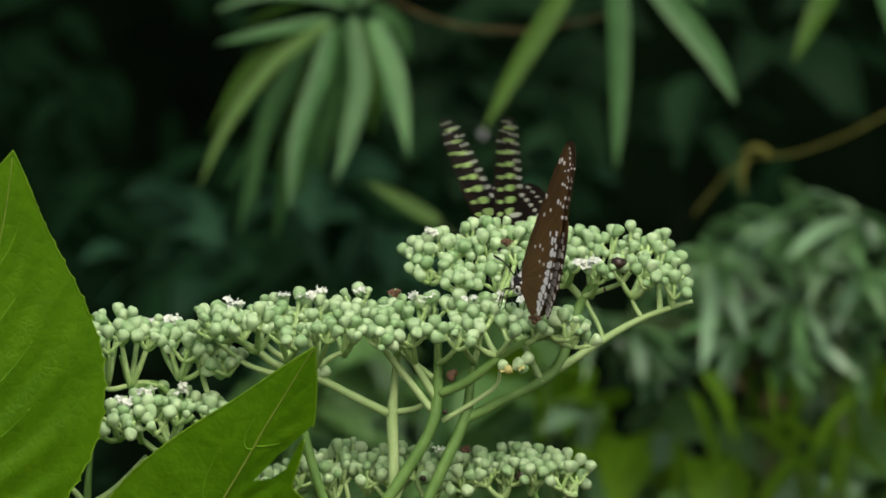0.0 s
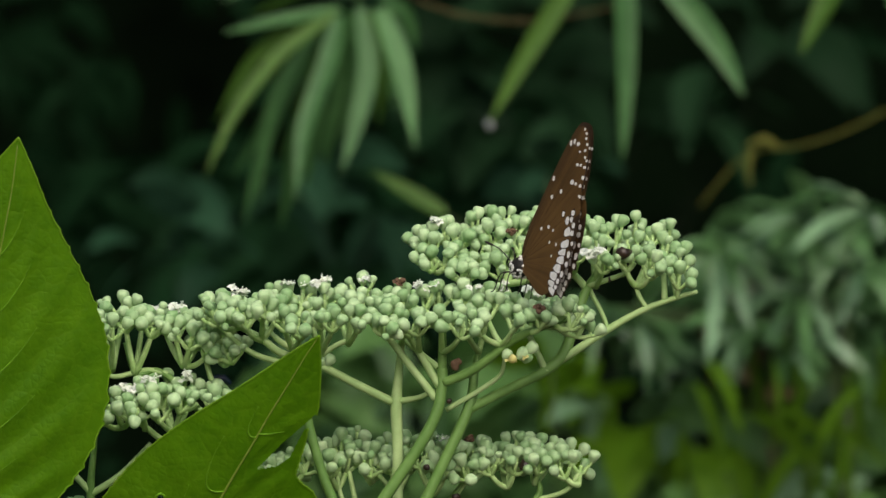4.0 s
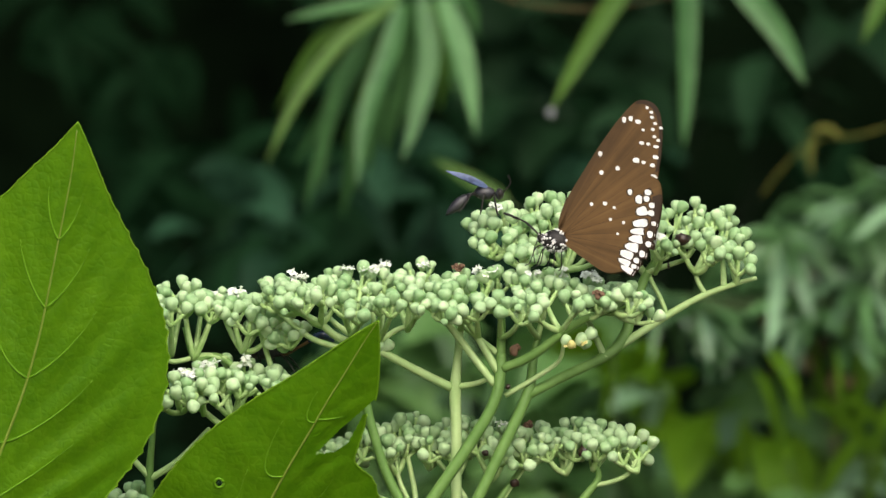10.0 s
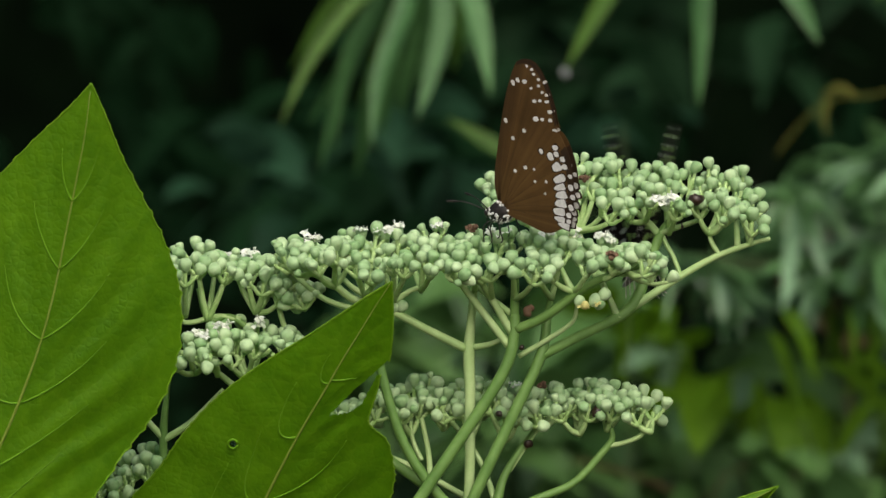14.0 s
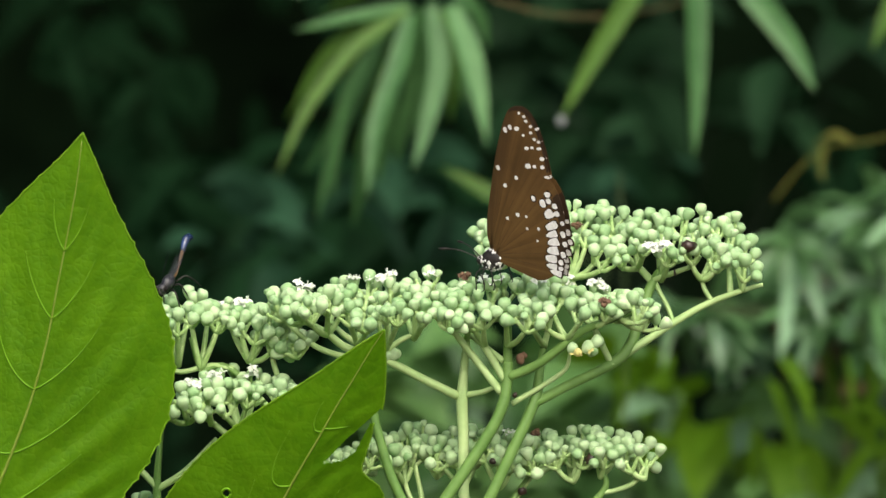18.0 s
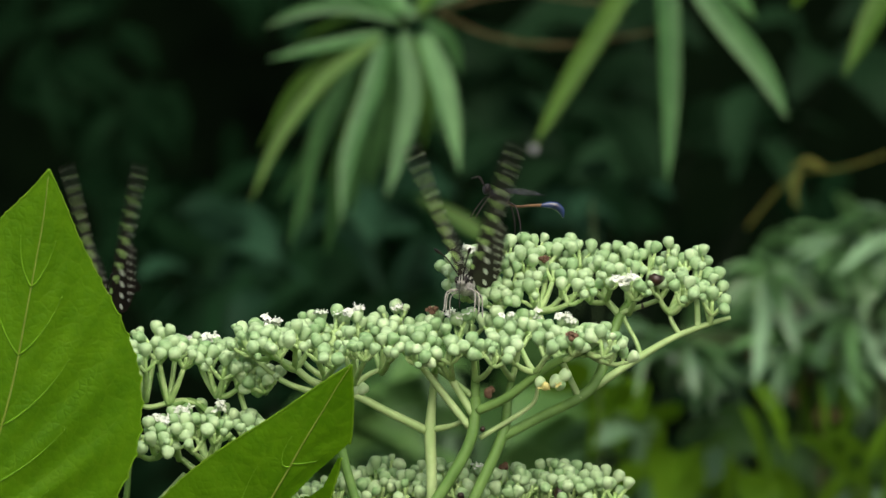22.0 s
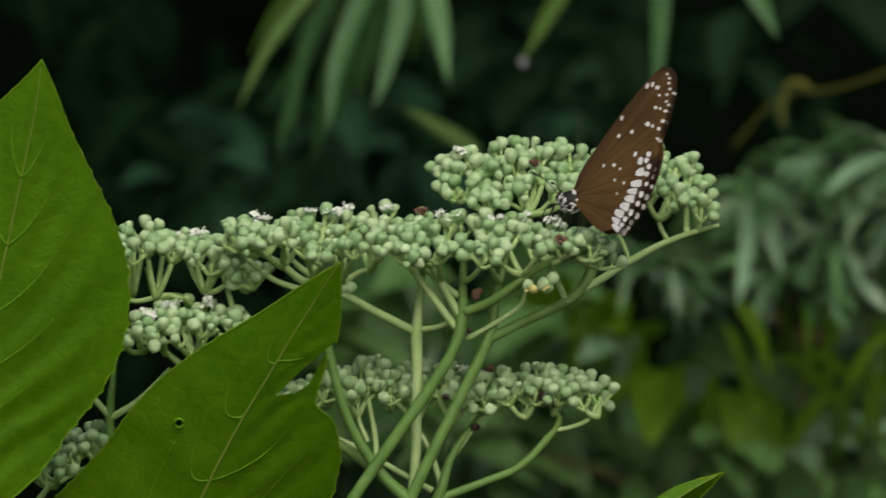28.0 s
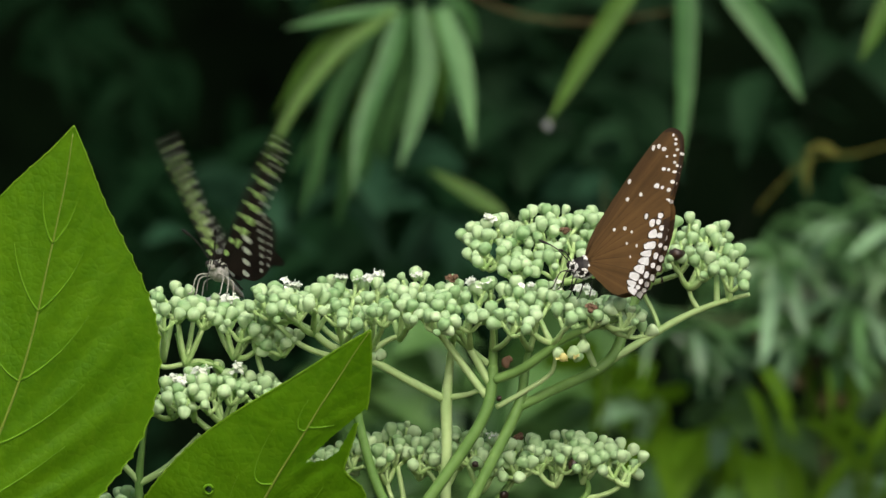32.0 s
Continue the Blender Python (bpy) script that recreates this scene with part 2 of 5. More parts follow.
def fur_material():
    """Short fur: pale grey below, sooty with pale streaks above."""
    m, t, b = nodes_of("grey_fur", 0.9, 0.1)
    place = node(t, "TexCoord")
    apart = node(t, "SeparateXYZ")
    t.links.new(place.outputs["Object"], apart.inputs[0])
    fine = local_noise(t, 1500.0, 4.0)
    pale = ramp(t, fine, [(0.3, (0.20, 0.20, 0.18)), (0.7, (0.42, 0.41, 0.38))])
    wave = node(t, "TexWave", Scale=420.0, Distortion=1.5)
    wave.bands_direction = "Y"
    t.links.new(place.outputs["Object"], wave.inputs["Vector"])
    sooty = ramp(t, wave.outputs["Fac"], [(0.45, (0.010, 0.009, 0.008)), (0.75, (0.26, 0.27, 0.22))])
    shift = node(t, "Math")
    shift.operation = "MULTIPLY_ADD"
    shift.inputs[1].default_value, shift.inputs[2].default_value = 600.0, 0.4
    t.links.new(apart.outputs[2], shift.inputs[0])
    c = mixed(t, ramp(t, shift.outputs[0], [(0.3, (0.0, 0.0, 0.0)), (0.6, (1.0, 1.0, 1.0))]), pale, sooty)
    t.links.new(c, b.inputs["Base Color"])
    bump(t, b, fine, 0.4, 0.0003)
    return m


FUR = fur_material()
PALE_LEG = skin_material("pale_leg", (0.22, 0.21, 0.18), (0.40, 0.38, 0.34), 900.0, 0.7, 0.2, 0.0, 0.0, 0.0001, True)
WASP_BODY = skin_material("blue_black_body", (0.006, 0.006, 0.009), (0.045, 0.044, 0.05), 350.0, 0.4, 0.45, 0.0, 0.0, 0.0001, True)
WASP_WING = skin_material("blue_sheen_wing", (0.012, 0.014, 0.030), (0.13, 0.19, 0.36), 160.0, 0.22, 0.7, 0.0, 0.15, 0.0001, True)
WASP_BLUE = skin_material("metallic_blue_tail", (0.004, 0.006, 0.012), (0.022, 0.045, 0.120), 200.0, 0.25, 0.7, 0.0, 0.0, 0.0001, True)
WASP_WAIST = skin_material("yellowish_waist", (0.03, 0.016, 0.008), (0.17, 0.095, 0.04), 250.0, 0.45, 0.3, 0.0, 0.0, 0.0001, True)
SMOKY = skin_material("smoky_clear_wing", (0.02, 0.022, 0.026), (0.07, 0.075, 0.085), 160.0, 0.3, 0.5, 0.0, 0.15, 0.0001, True)
SMOKY.node_tree.nodes["Principled BSDF"].inputs["Alpha"].default_value = 0.28
STEM = skin_material("green_stem", (0.02, 0.04, 0.012), (0.05, 0.08, 0.025), 60.0, 0.6, 0.2, 0.3)
# near-black copy of STEM, with shade put into the colour
SHADE_STEM = skin_material("shade_toned_stem", (0.003, 0.006, 0.003), (0.007, 0.013, 0.006), 60.0, 0.8, 0.1, 0.3)
DROP = skin_material("pale_drop", (0.15, 0.17, 0.17), (0.3, 0.32, 0.32), 300.0, 0.2, 0.5, 0.2)


# ---- mesh helpers ----
def part(name, bm, material, parent=None, label="", smooth=True):
    me = bpy.data.meshes.new(name)
    bm.to_mesh(me)
    bm.free()
    if smooth:
        me.polygons.foreach_set("use_smooth", [True] * len(me.polygons))
    me.materials.append(material)
    ob = new(name, me)
    if parent is not None:
        ob.parent = parent
        if parent.type == "EMPTY":
            ob.matrix_parent_inverse = Matrix.Translation(-parent.location)
    return tagged(ob, label)


def thing(name, base, label, category, group="", kind=""):
    ob = new(name)
    ob.location, ob.empty_display_size = base, 0.01
    return tagged(ob, label, category, group, kind)


def spline(pts, n):
    """n + 1 points on a smooth curve through pts (any dimension)."""
    p = [np.array(q, float) for q in pts]
    if len(p) == 2:
        return [p[0] + (p[1] - p[0]) * i / n for i in range(n + 1)]
    p = [2 * p[0] - p[1]] + p + [2 * p[-1] - p[-2]]
    out = []
    for i in range(n + 1):
        s = i / n * (len(p) - 3)
        k = min(int(s), len(p) - 4)
        x = s - k
        a, b, c, d = p[k:k + 4]
        out.append(0.5 * (2 * b + (c - a) * x + (2 * a - 5 * b + 4 * c - d) * x * x + (3 * b - a - 3 * c + d) * x ** 3))
    return out


def tube(bm, pts, radii, seg=7):
    """A round stalk along points, closed at both ends."""
    pts = [Vector(p) for p in pts]
    n = len(pts)
    if not hasattr(radii, "__len__"):
        radii = [radii] * n
    elif len(radii) != n:
        radii = [float(np.interp(i / (n - 1), np.linspace(0, 1, len(radii)), radii)) for i in range(n)]
    rings, side = [], Vector((0.31, 0.9, 0.2))
    for i, p in enumerate(pts):
        d = (pts[min(i + 1, n - 1)] - pts[max(i - 1, 0)]).normalized()
        a = (side - d * side.dot(d)).normalized()
        side = a
        b = d.cross(a)
        rings.append([bm.verts.new(p + (a * math.cos(k * math.tau / seg) + b * math.sin(k * math.tau / seg)) * radii[i]) for k in range(seg)])
    for r, s in zip(rings, rings[1:]):
        for k in range(seg):
            bm.faces.new((r[k], r[(k + 1) % seg], s[(k + 1) % seg], s[k]))
    bm.faces.new(rings[0][::-1])
    bm.faces.new(rings[-1])


def lathe(bm, profile, seg=9, m=Matrix()):
    """Turns (radius, height) pairs about z."""
    rings = []
    for r, z in profile:
        if r <= 0:
            rings.append([bm.verts.new(m @ Vector((0, 0, z)))])
        else:
            rings.append([bm.verts.new(m @ Vector((r * math.cos(k * math.tau / seg), r * math.sin(k * math.tau / seg), z))) for k in range(seg)])
    for a, b in zip(rings, rings[1:]):
        for k in range(seg):
            q = [a[k % len(a)], a[(k + 1) % len(a)], b[(k + 1) % len(b)], b[k % len(b)]]
            q = list(dict.fromkeys(q))
            if len(q) > 2:
                bm.faces.new(q)


def ellipsoid(bm, centre, rx, ry, rz, seg=10, rings=7, m=Matrix()):
    prof = [(math.sin(i * math.pi / rings), -math.cos(i * math.pi / rings)) for i in range(rings + 1)]
    prof[0], prof[-1] = (0, -1), (0, 1)
    lathe(bm, prof, seg, m @ Matrix.Translation(centre) @ Matrix.Diagonal((rx, ry, rz, 1)))


# ---- the setting: ground and undergrowth with its shade put into the colour ----
def build_setting():
    bm = bmesh.new()
    n = 60
    for j in range(n + 1):
        for i in range(n + 1):
            x = math.copysign(abs(i / n * 2 - 1) ** 2.4, i / n * 2 - 1) * 400
            y = math.copysign(abs(j / n * 2 - 1) ** 2.4, j / n * 2 - 1) * 400
            bm.verts.new((x, y, 0.06 * noise.noise((x * 0.7, y * 0.7, 0)) if abs(x) < 20 and abs(y) < 20 else 0))
    bm.verts.ensure_lookup_table()
    for j in range(n):
        for i in range(n):
            a = j * (n + 1) + i
            bm.faces.new([bm.verts[k] for k in (a, a + 1, a + n + 2, a + n + 1)])
    tagged(part("ground", bm, SOIL), "dark damp soil under the shrubs", "ground", kind="structure")
    # a steep overgrown bank that closes the view, coloured near-black for shade
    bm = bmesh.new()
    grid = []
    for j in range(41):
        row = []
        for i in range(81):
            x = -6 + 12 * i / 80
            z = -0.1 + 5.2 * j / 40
            # above 2.3 m, out of view, the bank leans forward to block light
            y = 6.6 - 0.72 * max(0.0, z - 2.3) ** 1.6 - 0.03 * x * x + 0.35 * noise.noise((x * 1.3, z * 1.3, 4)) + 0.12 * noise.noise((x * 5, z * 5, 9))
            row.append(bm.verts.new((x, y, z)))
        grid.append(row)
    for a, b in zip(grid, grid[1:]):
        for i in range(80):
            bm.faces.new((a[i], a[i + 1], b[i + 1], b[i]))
    tagged(part("backdrop", bm, BANK), "bank of undergrowth behind the plants, coloured near-black for shade", "undergrowth", kind="structure")


# ---- leaf blades ----
def blade(bm, pts, width, facing=Vector((0, -1, 0.15)), fold=0.25, n=12, roll=0.0, power=0.8):
    """A lance-shaped leaf along pts (world), folded along its midrib."""
    p = [Vector(q) for q in spline(pts, n)]
    rows = []
    for i, q in enumerate(p):
        s = i / n
        d = (p[min(i + 1, n)] - p[max(i - 1, 0)]).normalized()
        f = facing - d * facing.dot(d)
        f = (Matrix.Rotation(roll, 3, d) @ f).normalized()
        a = d.cross(f)
        w = width / 2 * max(0.02, (math.sin(math.pi * min(1, s * 1.02 + 0.03) ** 0.72)) ** power) * (1 if s < 0.97 else 0.6)
        rows.append([bm.verts.new(q + a * w * k + f * (abs(k) * w * fold)) for k in (-1, -0.55, 0, 0.55, 1)])
    for r, t in zip(rows, rows[1:]):
        for k in range(4):
            bm.faces.new((r[k], r[k + 1], t[k + 1], t[k]))


def bamboo():
    """Two hanging sprays of bamboo leaves on thin twigs."""
    w = 7850
    def q(u, v, dw=0):
        return at(u + 116, v - 183, w + dw)
    rnd = random.Random(21)
    left = thing("bamboo_spray", q(720, 60), "spray of narrow drooping green bamboo leaves on a twig", "bamboo", "bamboo sprays")
    def spray_leaf(path, wide, yellow, dw):
        bm = bmesh.new()
        blade(bm, [q(a, b, dw * (0.3 + i * 0.5)) for i, (a, b) in enumerate(path)], wide * UNIT * 1.7 * 0.70, Vector((0.1, -1, 0.5)), 0.22, 12, rnd.uniform(-0.5, 0.5), 0.62)
        part("leaf", bm, BAMBOO_YELLOW if yellow else BAMBOO, left, "yellow-green leaf" if yellow else "")
    spray_leaf(((690, 72), (600, 48), (520, 55), (452, 84)), 40, 0, -60)
    spray_leaf(((665, 98), (560, 118), (455, 140)), 40, 0, -30)
    spray_leaf(((690, 62), (590, 30), (520, -5), (470, -45)), 44, 0, 40)
    spray_leaf(((655, 105), (560, 175), (480, 275), (422, 398)), 38, 1, -120)
    spray_leaf(((630, 118), (520, 175), (440, 300)), 36, 1, 60)
    spray_leaf(((662, 112), (640, 200), (600, 310), (583, 440)), 56, 0, -160)
    spray_leaf(((610, 180), (545, 290), (492, 478)), 52, 0, 120)
    spray_leaf(((698, 95), (712, 200), (692, 300), (664, 390)), 54, 0, -100)
    spray_leaf(((735, 100), (772, 205), (796, 345)), 60, 0, -140)
    spray_leaf(((715, 108), (736, 220), (730, 305)), 34, 1, 90)
    spray_leaf(((585, 290), (575, 390), (556, 490)), 50, 0, 170)
    spray_leaf(((628, 230), (612, 330), (600, 420)), 44, 0, 140)
    spray_leaf(((705, 60), (665, 5), (640, -70)), 44, 0, 30)
    spray_leaf(((730, 60), (760, 0), (800, -60)), 44, 1, 30)
    spray_leaf(((735, 75), (780, 110), (800, 175)), 40, 0, 60)
    spray_leaf(((675, 105), (672, 200), (640, 330), (636, 380)), 44, 0, 90)
    spray_leaf(((645, 110), (590, 190), (530, 300), (470, 400)), 40, 0, 100)
    spray_leaf(((750, 95), (745, 190), (760, 280)), 40, 0, 120)
    spray_leaf(((700, 80), (640, 60), (560, 85), (500, 110)), 36, 1, 110)
    spray_leaf(((700, 70), (750, 40), (840, 20)), 34, 0, 60)
    spray_leaf(((690, 60), (640, 30), (570, -40)), 36, 0, 20)
    spray_leaf(((640, 120), (560, 230), (530, 330), (520, 450)), 34, 0, 40)
    spray_leaf(((690, 110), (690, 230), (660, 340)), 34, 0, 30)
    spray_leaf(((725, 100), (750, 160), (770, 250)), 34, 0, -60)
    spray_leaf(((655, 120), (610, 240), (560, 360)), 34, 1, 130)
    for path, r in ((((700, 75), (760, 55), (900, 28), (1060, 45), (1150, 0)), 2.4), (((760, 60), (860, 105), (1000, 120), (1180, 90)), 2.2), (((725, 70), (745, 0), (760, -120), (800, -360)), 5)):
        bm = bmesh.new()
        tube(bm, spline([q(a, b, 60) for a, b in path], 16), r * UNIT * 1.7)
        part("twig", bm, TWIG, left)
    right = thing("bamboo_spray", q(1160, -60), "spray of long hanging green bamboo leaves", "bamboo", "bamboo sprays")
    for path, wide, yellow, dw in (
            (((1155, -70), (1166, 60), (1168, 220), (1162, 372)), 58, 0, -60), (((1185, -40), (1260, 70), (1335, 170), (1378, 255)), 62, 0, -90),
            (((1110, -10), (1050, 90), (985, 195), (928, 298)), 50, 1, -30), (((1130, -40), (1090, 30), (1040, -10)), 50, 0, 40),
            (((1215, -50), (1280, 20), (1322, 78)), 46, 0, 50), (((1440, -20), (1410, 20), (1388, 60)), 40, 1, 60),
            (((1620, -80), (1545, 50), (1478, 182)), 66, 1, -50), (((1600, -120), (1640, 40), (1680, 200)), 60, 0, 20)):
        bm = bmesh.new()
        blade(bm, [q(a, b, dw * (0.3 + i * 0.5)) for i, (a, b) in enumerate(path)], wide * UNIT * 1.7 * 0.76, Vector((0.1, -1, 0.4)), 0.22, 12, rnd.uniform(-0.4, 0.4), 0.5)
        part("leaf", bm, BAMBOO_YELLOW if yellow else BAMBOO, right, "yellow-green leaf" if yellow else "")
    bm = bmesh.new()
    tube(bm, spline([q(a, b, 60) for a, b in ((1060, -60), (1170, -55), (1400, -90), (1640, -150), (1760, -290))], 14), 6 * UNIT * 1.7)
    part("twig", bm, TWIG, right)
    bm = bmesh.new()
    ellipsoid(bm, q(927, 304, -30), 7 * UNIT * 1.7, 7 * UNIT * 1.7, 10 * UNIT * 1.7)
    part("water_drop", bm, DROP, right, "pale drop at a leaf tip")
    foot = Vector((q(2350, 0, 400).x, q(2350, 0, 400).y, 0))
    culm = thing("bamboo_culm", foot, "thin green bamboo culm that arches over the sprays", "bamboo")
    bm = bmesh.new()
    path = spline([foot - Vector((0, 0, 0.05)), foot + Vector((0.02, 0, 0.8)), q(2300, 200, 300), q(2100, -150, 150), q(1760, -300, 60), q(1300, -390, 60), q(800, -370, 60), q(500, -300, 60)], 48)
    tube(bm, path, [0.007, 0.006, 0.005, 0.002], 8)
    stem = part("culm", bm, STEM, culm)
    for k in range(4, 46, 5):
        d = (Vector(path[k + 1]) - Vector(path[k - 1])).normalized() * 0.0015
        bm = bmesh.new()
        tube(bm, [Vector(path[k]) - d, Vector(path[k]), Vector(path[k]) + d], [0.0062 - 0.0001 * k, 0.0078 - 0.0001 * k, 0.0062 - 0.0001 * k], 8)
        part("node", bm, STEM, stem)
    low = thing("bamboo_spray", Vector((q(1040, 900).x, q(1040, 900).y, 0)), "single short bamboo leaf on a thin twig behind the flowers", "bamboo", "bamboo sprays")
    bm = bmesh.new()
    blade(bm, [q(850, 462), (q(785, 424)), q(716, 384)], 30 * UNIT * 1.7, Vector((0, -1, 0.5)), power=0.6)
    part("leaf", bm, BAMBOO_YELLOW, low)
    bm = bmesh.new()
    tube(bm, spline([q(845, 460), q(900, 500), q(1000, 600), q(1040, 900), Vector((q(1040, 900).x, q(1040, 900).y, -0.05))], 14), 2.5 * UNIT * 1.7)
    part("twig", bm, STEM, low)
    dry = thing("dry_twig", Vector((q(1700, 250, 900).x, q(1700, 250, 900).y, 0)), "thin yellowish dry twig with withered leaves", "twig")
    bm = bmesh.new()
    tube(bm, spline([Vector((q(1780, 250, 900).x, q(1700, 250, 900).y, -0.05)), Vector((q(1780, 250, 900).x, q(1700, 250, 900).y, 1.0)), q(1990, 420, 900), q(1850, 215, 900), q(1700, 248, 900), q(1570, 312, 900), (q(1470, 345, 900)), q(1395, 352, 900), q(1345, 395, 900), q(1300, 450, 900)], 30), 1.7 * UNIT * 1.8)
    part("branch", bm, DRY_LEAF, dry)
    for path in (((1440, 345), (1410, 330), (1375, 350)), ((1395, 350), (1385, 380), (1390, 420))):
        bm = bmesh.new()
        blade(bm, [q(a, b, 880) for a, b in path], 9 * UNIT * 1.8, roll=rnd.uniform(-0.6, 0.6))
        part("leaf", bm, DRY_LEAF, dry, "withered yellow leaf")


def bushes():
    """Leafy shrubs and grass further back, each leaf on its own."""
    rnd = random.Random(5)
    def q(u, v, w):
        return at(u + 116, v - 183, w)
    def leafy(name, label, category, base, centres, count, length, wide, mat, w, group="", droop=0.3, kink=0.9, fan=False, rise=False):
        top = thing(name, q(*base, w), label, category, group)
        k = 1 + w * UNIT / REACH
        foot = Vector((top.location.x, top.location.y, 0))
        bm = bmesh.new()
        tube(bm, spline([foot - Vector((0, 0, 0.1)), foot + (top.location - foot) * 0.5 + Vector((0.03, 0, 0)), top.location], 8), [0.005, 0.003], 8)
        top.location = foot
        # shrubs with shade painted into their leaves get stems toned to match
        wood = SHADE_STEM if mat in (SHADE, TEAL, DIM, GLOOM) else STEM
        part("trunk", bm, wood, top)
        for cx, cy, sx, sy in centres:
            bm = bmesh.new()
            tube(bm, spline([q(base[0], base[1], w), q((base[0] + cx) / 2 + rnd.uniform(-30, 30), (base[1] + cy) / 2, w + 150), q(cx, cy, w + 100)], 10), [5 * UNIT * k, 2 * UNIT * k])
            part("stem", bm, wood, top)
            for i in range(count):
                if not fan or i % 7 == 0:
                    x, y, base_turn = cx + rnd.gauss(0, sx), cy + rnd.gauss(0, sy), rnd.choice((rnd.gauss(3.0, 0.35), rnd.gauss(2.4, 0.4), rnd.gauss(0.15, 0.3), rnd.gauss(0.6, 0.4)))
                ang = base_turn + (i % 7 - 3) * 0.34 + rnd.gauss(0, 0.12) if fan else rnd.choice((rnd.gauss(3.0, 0.45), rnd.gauss(0.2, 0.45), rnd.gauss(2.3, 0.5), rnd.gauss(0.9, 0.6)))
                if rise:
                    ang = rnd.gauss(-1.55, 0.5)
                L = length * rnd.uniform(0.6, 1.25)
                dx, dy = math.cos(ang) * L, math.sin(ang) * L * kink
                d0 = rnd.uniform(-500, 500)
                bm = bmesh.new()
                blade(bm, [q(x, y, w + d0), q(x + dx * 0.5, y + dy * 0.5 - 0.12 * L, w + d0 - 120), q(x + dx, y + dy + droop * L * 0.4, w + d0 - 200)],
                      wide * UNIT * k * rnd.uniform(0.7, 1.2), Vector((rnd.uniform(-0.6, 0.6), -1, rnd.uniform(0.1, 1.8))), 0.2, 7, rnd.uniform(-0.9, 0.9), 0.65)
                part("leaf", bm, mat, top)
    leafy("leafy_shrub", "blurred shrub of narrow grey-green leaves", "shrub", (1480, 1250),
          ((1330, 530, 50, 25), (1430, 520, 60, 30), (1560, 490, 60, 30), (1370, 610, 70, 40), (1500, 620, 70, 50), (1610, 590, 60, 50), (1230, 650, 50, 30), (1480, 700, 70, 40), (1600, 700, 60, 50)),
          18, 125, 32, SHRUB, 9300, "background shrubs", 0.25, 0.9, True)
    sheen = thing("strap_leaved_shrub", Vector((q(1540, 1250, 8500).x, q(1540, 1250, 8500).y, 0)), "shrub of long arching grey-green leaves, sheen painted in as pale tone", "shrub", "background shrubs")
    bm = bmesh.new()
    tube(bm, spline([sheen.location - Vector((0, 0, 0.1)), q(1560, 1100, 8500), q(1540, 800, 8500), q(1500, 560, 8500), q(1470, 470, 8500)], 14), [0.004, 0.003, 0.002, 0.001], 8)
    part("trunk", bm, STEM, sheen)
    # each spray: where its leaves start, and for each leaf the way, the length, the sag, the width and whether it is pale
    def strap_spray(place, leaves):
        x, y = place
        bm = bmesh.new()
        tube(bm, spline([q(1510, 700, 8520), q((x + 1510) / 2, (y + 700) / 2 - 20, 8600), q(x, y, 8520)], 9), [0.003, 0.0015], 6)
        part("stem", bm, STEM, sheen)
        more = tuple((rnd.uniform(10, 200), rnd.uniform(60, 115), 0.14, rnd.uniform(28, 44), k % 3 == 0) for k in range(9))
        for turn, L, sag, wide, pale in leaves + more:
            dx, dy = math.cos(radians(turn)) * L, math.sin(radians(turn)) * L
            dw = rnd.uniform(-250, 250)
            bm = bmesh.new()
            wide *= 0.64
            blade(bm, [q(x, y, 8520), q(x + dx * 0.5, y + dy * 0.5 - sag * L * 0.6, 8450 + dw * 0.5), q(x + dx, y + dy + sag * L * 0.5, 8400 + dw)], wide * UNIT * 1.78, Vector((rnd.uniform(-0.3, 0.3), -1, rnd.uniform(0.5, 1.6))), 0.18, 10, rnd.uniform(-0.4, 0.4), 0.55)
            # pale leaves have sheen painted into their base colour
            part("leaf", bm, PALE_LEAF if pale else SHRUB, sheen, "leaf with its sheen painted in as a pale tone" if pale else "")
    strap_spray((1475, 470), ((196, 120, 0.14, 24, 0), (168, 110, 0.16, 24, 1), (180, 130, 0.10, 24, 0), (150, 120, 0.12, 26, 0), (40, 110, 0.2, 46, 1), (140, 150, 0.1, 40, 1), (75, 150, 0.1, 40, 0), (325, 90, 0.2, 36, 1)))
    strap_spray((1590, 450), ((205, 110, 0.1, 46, 1), (150, 150, 0.1, 52, 1), (120, 190, 0.05, 44, 0), (185, 150, 0.15, 30, 0)))
    strap_spray((1340, 530), ((70, 150, 0.05, 46, 1), (98, 200, 0.0, 44, 1), (150, 110, 0.1, 40, 0), (35, 120, 0.2, 36, 0)))
    strap_spray((1480, 600), ((25, 130, 0.1, 44, 1), (110, 140, 0.0, 42, 0), (160, 120, 0.15, 40, 1), (60, 130, 0.1, 40, 1)))
    strap_spray((1450, 690), ((15, 150, 0.2, 52, 1), (165, 130, 0.2, 36, 0), (70, 110, 0.1, 40, 0)))
    strap_spray((1590, 560), ((160, 130, 0.15, 44, 1), (120, 150, 0.1, 44, 1), (190, 120, 0.1, 36, 0)))
    strap_spray((1130, 630), ((52, 130, 0.1, 42, 1), (75, 120, 0.1, 34, 0)))
    strap_spray((1200, 650), ((38, 110, 0.1, 40, 1), (100, 90, 0.1, 36, 0)))
    strap_spray((1380, 650), ((172, 150, 0.1, 34, 0), (150, 120, 0.1, 32, 0), (110, 120, 0.1, 34, 1)))
